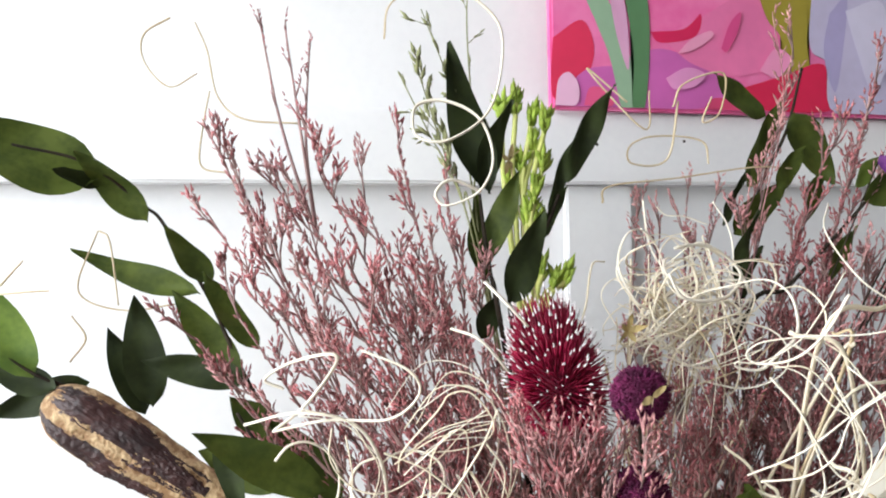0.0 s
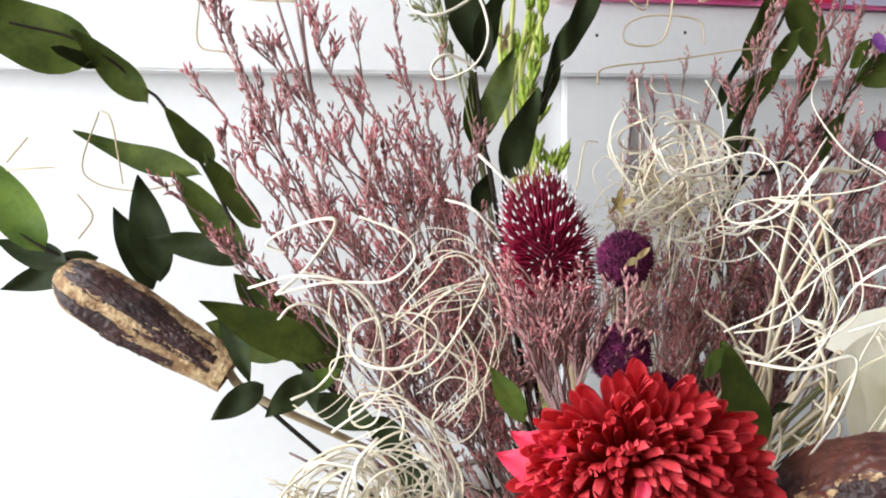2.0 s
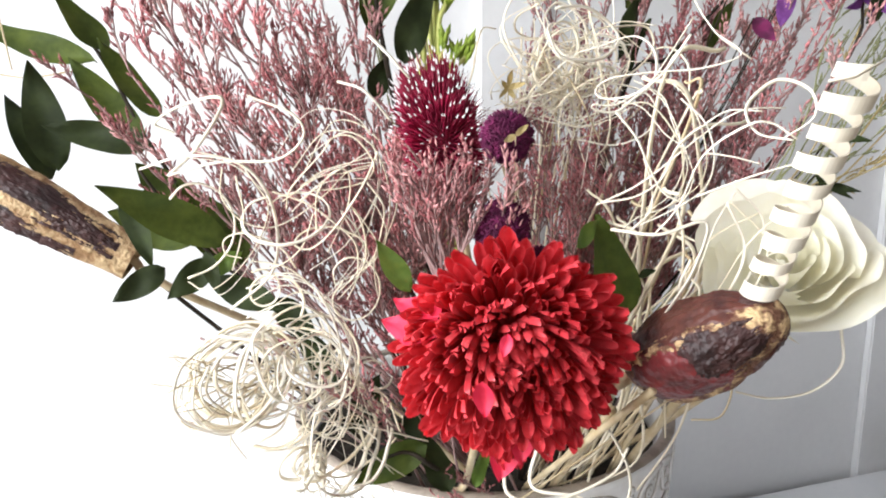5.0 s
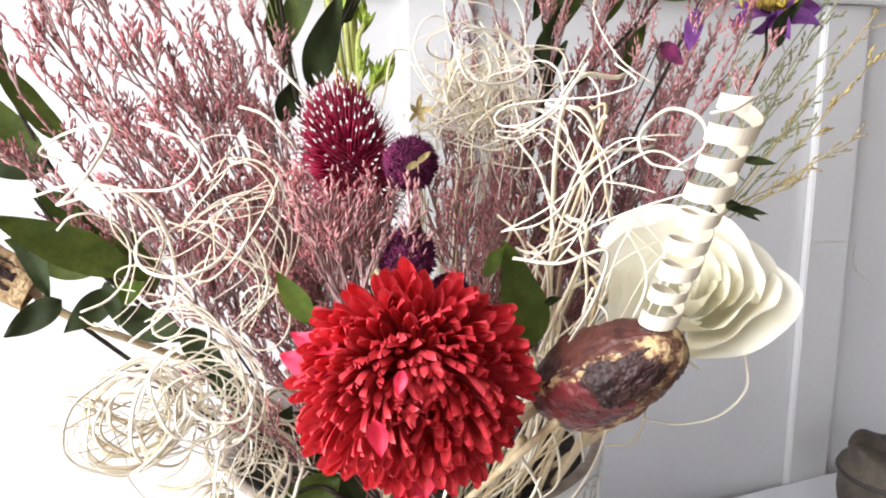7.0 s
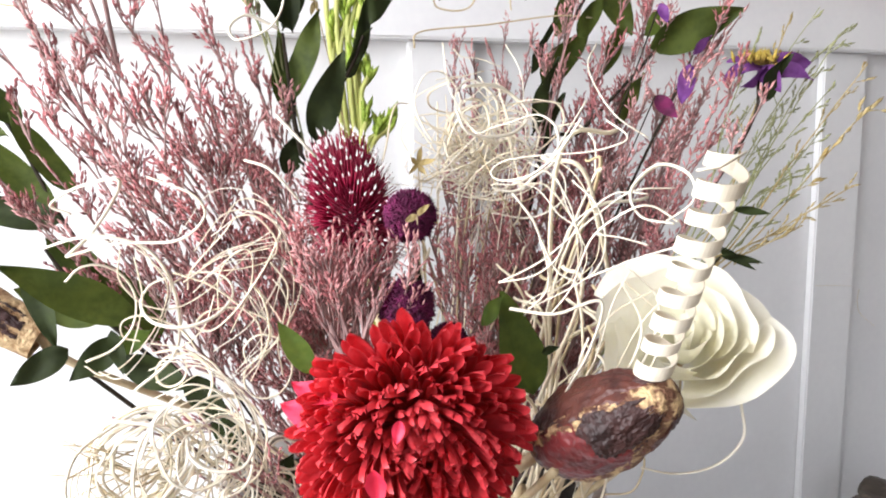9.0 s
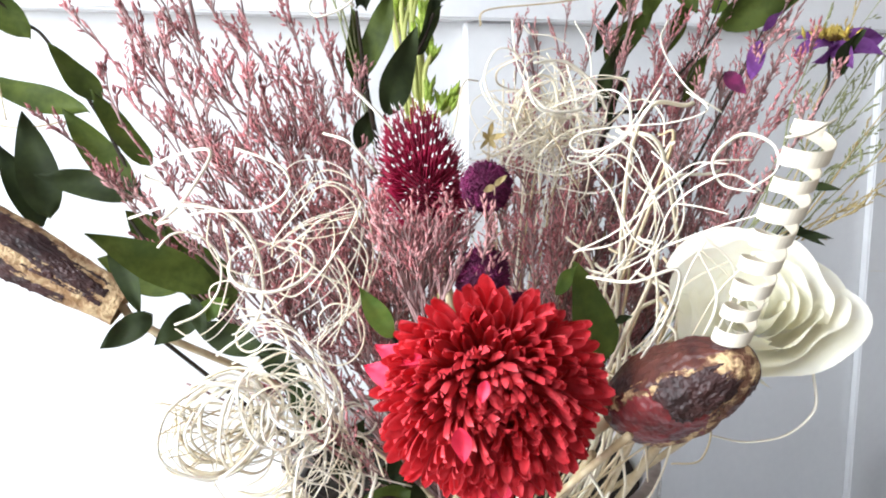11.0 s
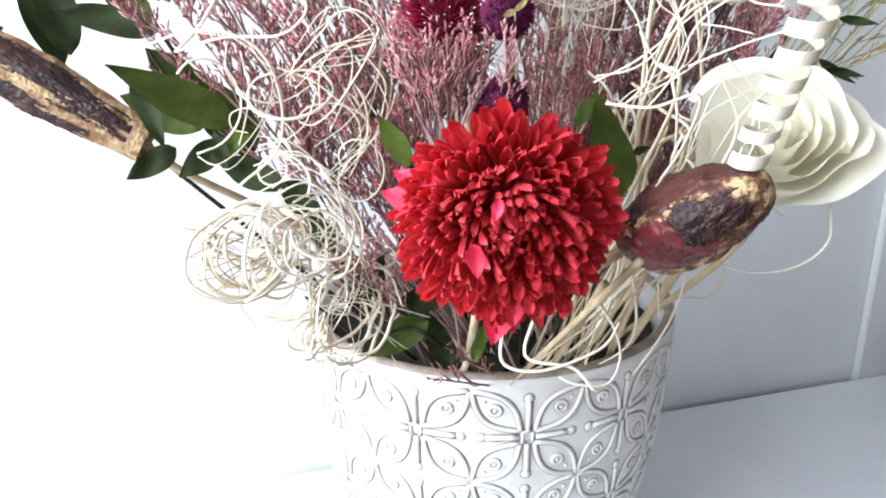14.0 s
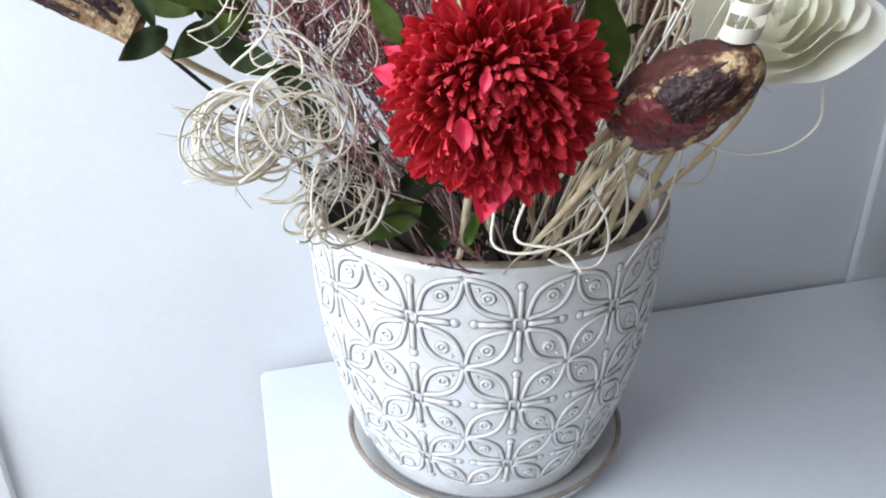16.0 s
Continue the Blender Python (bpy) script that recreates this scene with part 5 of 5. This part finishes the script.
bundle([(0.185, 0.204, 1.175), (0.191, 0.198, 1.159), (0.192, 0.209, 1.134), (0.197, 0.232, 1.101), (0.217, 0.279, 1.051)], 4, 0.006, 15)
def rings(c, r, axis, n, seed, width=0.0008, squash=0.8, scatter=0.10, turns=(0.8, 1.7)):
    """A wound hank: strands that circle one middle side by side, each a little off."""
    r_ = random.Random(seed)
    for i in range(n):
        ax = (Vector(axis) + Vector((r_.gauss(0, 0.28), r_.gauss(0, 0.2), r_.gauss(0, 0.28)))).normalized()
        e1 = ax.cross(Vector((0, 0, 1))).normalized()
        e2 = ax.cross(e1)
        tilt_, a0, k_ = r_.gauss(0.5, 0.3), r_.random() * 6.28, r_.uniform(0.62, 1.05)
        mid_ = Vector(c) + Vector((r_.gauss(0, 1), r_.gauss(0, 1), r_.gauss(0, 1))) * (r * scatter)
        tn, grow, ph = r_.uniform(*turns), r_.uniform(-0.14, 0.18), r_.random() * 6.28
        pts, m_ = [], max(6, int(tn * 9))
        for q in range(m_ + 1):
            a = a0 + 6.2832 * tn * q / m_
            rr = r * k_ * (1 + grow * q / m_ + 0.10 * math.sin(2.3 * a + ph) + 0.05 * math.sin(5.1 * a + 2 * ph))
            x_, y_ = math.cos(a) * rr, math.sin(a) * rr * squash
            pts.append(mid_ + e1 * (x_ * math.cos(tilt_) - y_ * math.sin(tilt_)) + e2 * (x_ * math.sin(tilt_) + y_ * math.cos(tilt_)) + ax * (0.0025 * math.sin(a * 1.3 + ph)))
        strand(pts, width * r_.uniform(0.8, 1.25), M_RAFFIA if i % 2 else M_RAFFIAPALE, flat=0.5, n=4)


rings((0.0245, 0.296, 1.0955), 0.0225, (0.15, -1, 0.25), 12, 41, 0.0011, squash=0.88, scatter=0.16)
rings((0.0340, 0.302, 1.0900), 0.0190, (-0.35, -1, 0.45), 5, 42, 0.0010, squash=0.8, scatter=0.3, turns=(0.5, 1.0))
rings((0.0525, 0.292, 1.1000), 0.0210, (0.25, -1, 0.15), 7, 43, 0.0010, squash=0.95, scatter=0.22, turns=(0.6, 1.1))
rings((0.0520, 0.300, 1.0460), 0.0125, (0.5, -1, 0.3), 8, 44, 0.0011, squash=0.7, scatter=0.25, turns=(0.5, 0.9))
rings((0.0710, 0.297, 1.0600), 0.0240, (0.5, -1, 0.1), 8, 45, 0.0010, squash=0.85, scatter=0.16, turns=(0.35, 0.7))
rings((0.0420, 0.299, 1.0800), 0.0205, (0.1, -1, 0.3), 7, 46, 0.0010, squash=0.9, scatter=0.30, turns=(0.45, 1.0))
# loose ends that stick out of the hank
for i in range(16):
    a = rnd.uniform(2.2, 4.6)
    e = Vector((math.cos(a), rnd.gauss(-0.2, 0.3), math.sin(a))).normalized()
    c = Vector((0.023, 0.292, 1.096)) + Vector((math.cos(a), 0, math.sin(a))) * rnd.uniform(0.008, 0.018)
    bend_ = Vector((-e.z, 0, e.x)) * rnd.gauss(0, 0.006)
    strand([c - e * 0.012 - bend_, c, c + e * 0.008 + bend_ * 0.4, c + e * rnd.uniform(0.012, 0.020) + bend_ * 1.5], rnd.uniform(0.0004, 0.0007), M_RAFFIA if i % 2 else M_STRAW, flat=0.5, n=4)
# tangle left of the teasel
for i in range(2):
    c = Vector((0.028, 0.290, 1.145)) + Vector((rnd.gauss(0, 0.016), rnd.gauss(0, 0.010), rnd.gauss(0, 0.014)))
    coil(c, rnd.uniform(0.012, 0.022), (rnd.gauss(0, 0.6), -1, rnd.gauss(0, 0.6)), rnd.uniform(0.7, 1.4), (rnd.gauss(0, 0.012), rnd.gauss(0, 0.01), rnd.gauss(0, 0.012)), 590 + i, 0.0009, M_RAFFIAPALE)
# nest behind and right of the teasel
rings((0.1880, 0.332, 1.2330), 0.0210, (0.3, -1, 0.3), 9, 51, 0.00085, squash=0.7, scatter=0.30, turns=(0.5, 1.2))
rings((0.2040, 0.328, 1.2200), 0.0240, (-0.3, -1, 0.2), 9, 52, 0.00085, squash=0.6, scatter=0.30, turns=(0.5, 1.1))
rings((0.1780, 0.336, 1.2150), 0.0160, (0.2, -1, -0.3), 7, 53, 0.00085, squash=0.8, scatter=0.35, turns=(0.5, 1.1))
for i in range(12):
    c = Vector((0.200, 0.338, 1.220)) + Vector((rnd.gauss(0, 0.020), rnd.gauss(0, 0.014), rnd.gauss(0, 0.018)))
    coil(c, rnd.uniform(0.014, 0.028), (rnd.gauss(0, 1.0), -1, rnd.gauss(0, 1.0)), rnd.uniform(0.35, 0.8), (rnd.gauss(0, 0.02), rnd.gauss(0, 0.01), rnd.gauss(0, 0.02)), 620 + i, 0.00065, M_RAFFIA if i % 3 else M_RAFFIAPALE)
# strands that run down into the planter on the right
for i in range(30):
    top = Vector((0.197, 0.246, 1.133)) + Vector((rnd.gauss(0, 0.014), rnd.gauss(0, 0.015), rnd.gauss(0, 0.03)))
    bot = root(0.02 + rnd.gauss(0, 0.025), -0.085 + rnd.gauss(0, 0.012))
    midp = top.lerp(bot, 0.5) + Vector((rnd.gauss(0, 0.017), rnd.gauss(-0.004, 0.010), rnd.gauss(0, 0.014)))
    strand([bot, midp, top, top + Vector((rnd.gauss(0, 0.015), rnd.gauss(0, 0.01), 0.015))], rnd.uniform(0.0008, 0.0013), M_RAFFIA if i % 3 else M_STRAW)
for i in range(15):
    top = Vector((0.193, 0.336, 1.199)) + Vector((rnd.gauss(0, 0.020), rnd.gauss(0, 0.015), rnd.gauss(0, 0.02)))
    bot = root(rnd.gauss(0.01, 0.03), -0.03 + rnd.gauss(0, 0.02))
    strand([bot, top.lerp(bot, 0.4) + Vector((rnd.gauss(0, 0.008), 0, 0)), top], rnd.uniform(0.0007, 0.0013), M_RAFFIA if i % 2 else M_STRAW)
# stout straw stalks at the rim
for i, (p, q, w) in enumerate((((0.245, 0.331, 1.007), (0.213, 0.246, 1.081), 0.0024), ((0.181, 0.330, 1.001), (0.170, 0.235, 1.079), 0.0017), ((0.234, 0.332, 1.004), (0.200, 0.250, 1.081), 0.0016), ((0.195, 0.331, 0.999), (0.177, 0.260, 1.062), 0.002))):
    t = thing("straw_stalk", "thick pale straw coloured stalk in the planter", "stalk", "straw stalks")
    b = Build()
    p, q = Vector(p), Vector(q)
    d = (p - q).normalized()
    b.tube([q + (q - p) * 0.4, q, p, p + d * 0.03], w, w, sides=8)
    part("stalk", b, M_STRAW, t)
rnd = random.Random(99)
for i in range(46):
    a, r = rnd.uniform(0, 6.28), 0.1 * math.sqrt(rnd.random())
    p = Vector((PX + r * math.cos(a), PY + r * math.sin(a), 0.95))
    t = thing("bare_stem", "thin brown bare stem standing in the planter", "stem", "bare stems")
    b = Build()
    q = p + Vector((-0.05 + rnd.gauss(0, 0.04), -0.06 + rnd.gauss(0, 0.03), rnd.uniform(0.08, 0.16)))
    b.tube(smooth_line([p, p.lerp(q, 0.5) + Vector((0, 0.01, 0)), q], 5), 0.0011, 0.0007)
    part("stem", b, M_SPRAYSTEM if i % 2 else M_TWIG, t)

# ---- painting ----
painting = thing("painting", "unframed canvas of pink, red and lavender flowers standing on the rail", "painting")
bevelled("canvas", 0.2345, 1.05, 0.600, 0.6105, 1.3738, 2.05, mat("pink_paint", (0.82, 0.20, 0.42), (0.74, 0.11, 0.31), rough=0.5, scale=14, fine=90, bump=0.2), 0.002, painting)


def paint(outline, colour, level, label=""):
    pts = smooth_line([(x, 0, z) for x, z in outline + [outline[0]]], 6)[:-1]
    bm = bmesh.new()
    bm.faces.new([bm.verts.new((p.x, 0.5998 - 0.00014 * level, max(1.376, min(2.0, p.z)))) for p in pts])
    bmesh.ops.triangulate(bm, faces=bm.faces[:])
    bmesh.ops.recalc_face_normals(bm, faces=bm.faces[:])
    me = bpy.data.meshes.new("paint_shape")
    bm.to_mesh(me)
    bm.free()
    me.materials.append(mat("paint", colour, tuple(c * 0.88 for c in colour), rough=0.5, scale=18, fine=90, bump=0.2))
    o = new("paint_shape", me)
    o.parent = painting


paint([(0.236, 1.433), (0.263, 1.449), (0.273, 1.421), (0.257, 1.387), (0.235, 1.384)], (0.70, 0.035, 0.10), 1)
paint([(0.237, 1.376), (0.263, 1.406), (0.298, 1.413), (0.335, 1.428), (0.383, 1.411), (0.399, 1.387), (0.371, 1.377), (0.292, 1.375)], (0.60, 0.13, 0.42), 2)
paint([(0.335, 1.438), (0.379, 1.460), (0.459, 1.505), (0.487, 1.491), (0.468, 1.434), (0.416, 1.407), (0.367, 1.415)], (0.82, 0.19, 0.40), 3)
paint([(0.325, 1.442), (0.357, 1.446), (0.374, 1.460), (0.368, 1.440), (0.335, 1.433)], (0.66, 0.02, 0.10), 4)
paint([(0.264, 1.472), (0.282, 1.473), (0.304, 1.427), (0.307, 1.376), (0.297, 1.375), (0.286, 1.421)], (0.30, 0.45, 0.30), 5)
paint([(0.287, 1.474), (0.294, 1.436), (0.304, 1.408), (0.304, 1.446), (0.299, 1.474)], (0.70, 0.36, 0.55), 6)
paint([(0.301, 1.475), (0.321, 1.476), (0.324, 1.428), (0.318, 1.376), (0.307, 1.376), (0.309, 1.422)], (0.10, 0.22, 0.10), 7)
paint([(0.430, 1.483), (0.487, 1.486), (0.480, 1.445), (0.482, 1.394), (0.455, 1.389), (0.454, 1.439), (0.440, 1.458)], (0.36, 0.29, 0.04), 8)
paint([(0.416, 1.397), (0.456, 1.409), (0.497, 1.420), (0.508, 1.380), (0.416, 1.379)], (0.66, 0.02, 0.08), 9)
paint([(0.486, 1.486), (0.603, 1.493), (0.599, 1.378), (0.508, 1.376), (0.500, 1.421), (0.483, 1.435)], (0.55, 0.50, 0.68), 10)
paint([(0.504, 1.467), (0.523, 1.483), (0.518, 1.437), (0.508, 1.395), (0.497, 1.431)], (0.42, 0.37, 0.60), 11)
paint([(0.2365, 1.3765), (0.240, 1.398), (0.250, 1.404), (0.258, 1.392), (0.255, 1.377)], (0.80, 0.46, 0.64), 12)
paint([(0.262, 1.3765), (0.268, 1.392), (0.283, 1.390), (0.288, 1.377)], (0.74, 0.10, 0.24), 13)
paint([(0.350, 1.424), (0.362, 1.436), (0.381, 1.445), (0.384, 1.440), (0.366, 1.428)], (0.86, 0.34, 0.52), 14)
paint([(0.338, 1.402), (0.358, 1.412), (0.376, 1.407), (0.366, 1.396), (0.346, 1.393)], (0.76, 0.30, 0.56), 15)
paint([(0.392, 1.430), (0.401, 1.452), (0.412, 1.463), (0.409, 1.446), (0.398, 1.428)], (0.72, 0.08, 0.26), 16)
paint([(0.430, 1.412), (0.446, 1.432), (0.462, 1.424), (0.448, 1.406)], (0.84, 0.30, 0.50), 17)
paint([(0.520, 1.470), (0.560, 1.480), (0.566, 1.430), (0.548, 1.396), (0.532, 1.432)], (0.66, 0.62, 0.78), 18)
paint([(0.374, 1.3765), (0.384, 1.386), (0.412, 1.384), (0.414, 1.3765)], (0.62, 0.06, 0.16), 19)

# ---- jar on the cabinet ----
jar = thing("jar", "small dark taupe stoneware jar with a rough brown top", "jar")
JX, JY = 0.7665, 0.513
b = Build()
jp = [(0.0, 0.0), (0.044, 0.0), (0.051, 0.01), (0.055, 0.035), (0.054, 0.055), (0.056, 0.059), (0.055, 0.066), (0.049, 0.071), (0.045, 0.080), (0.047, 0.087), (0.040, 0.087), (0.0, 0.078)]
b.grid(11, 32, lambda u, v: (JX + jp[round(u * 11)][0] * math.cos(v * 2 * math.pi), JY + jp[round(u * 11)][0] * math.sin(v * 2 * math.pi), ZT + jp[round(u * 11)][1] + (0.004 * math.sin(v * 31) if u > 0.75 else 0)), wrap=True)
part("jar_body", b, M_JAR, jar)
b = Build()
b.grid(8, 32, lambda u, v: (JX + (0.0555 + 0.002 * math.cos(u * 2 * math.pi)) * math.cos(v * 2 * math.pi), JY + (0.0555 + 0.002 * math.cos(u * 2 * math.pi)) * math.sin(v * 2 * math.pi), ZT + 0.060 + 0.003 * math.sin(u * 2 * math.pi)), wrap=True)
part("band", b, M_JARDARK, jar)

# ---- nail heads in the painted wall ----
for i, (x, y, z) in enumerate(((0.362, RAIL, 1.350), (0.279, RAIL, 1.346), (0.774, PANEL, 1.082))):
    t = thing("nail", "tiny dark nail head in the white painted wall", "nail", "nails")
    b = Build()
    b.grid(3, 10, lambda u, v: (x + 0.0017 * math.cos(u * 1.57) * math.cos(v * 6.2832), y + 0.0004 - 0.0012 * math.sin(u * 1.57), z + 0.0017 * math.cos(u * 1.57) * math.sin(v * 6.2832)), wrap=True)
    part("head", b, M_JARDARK, t)
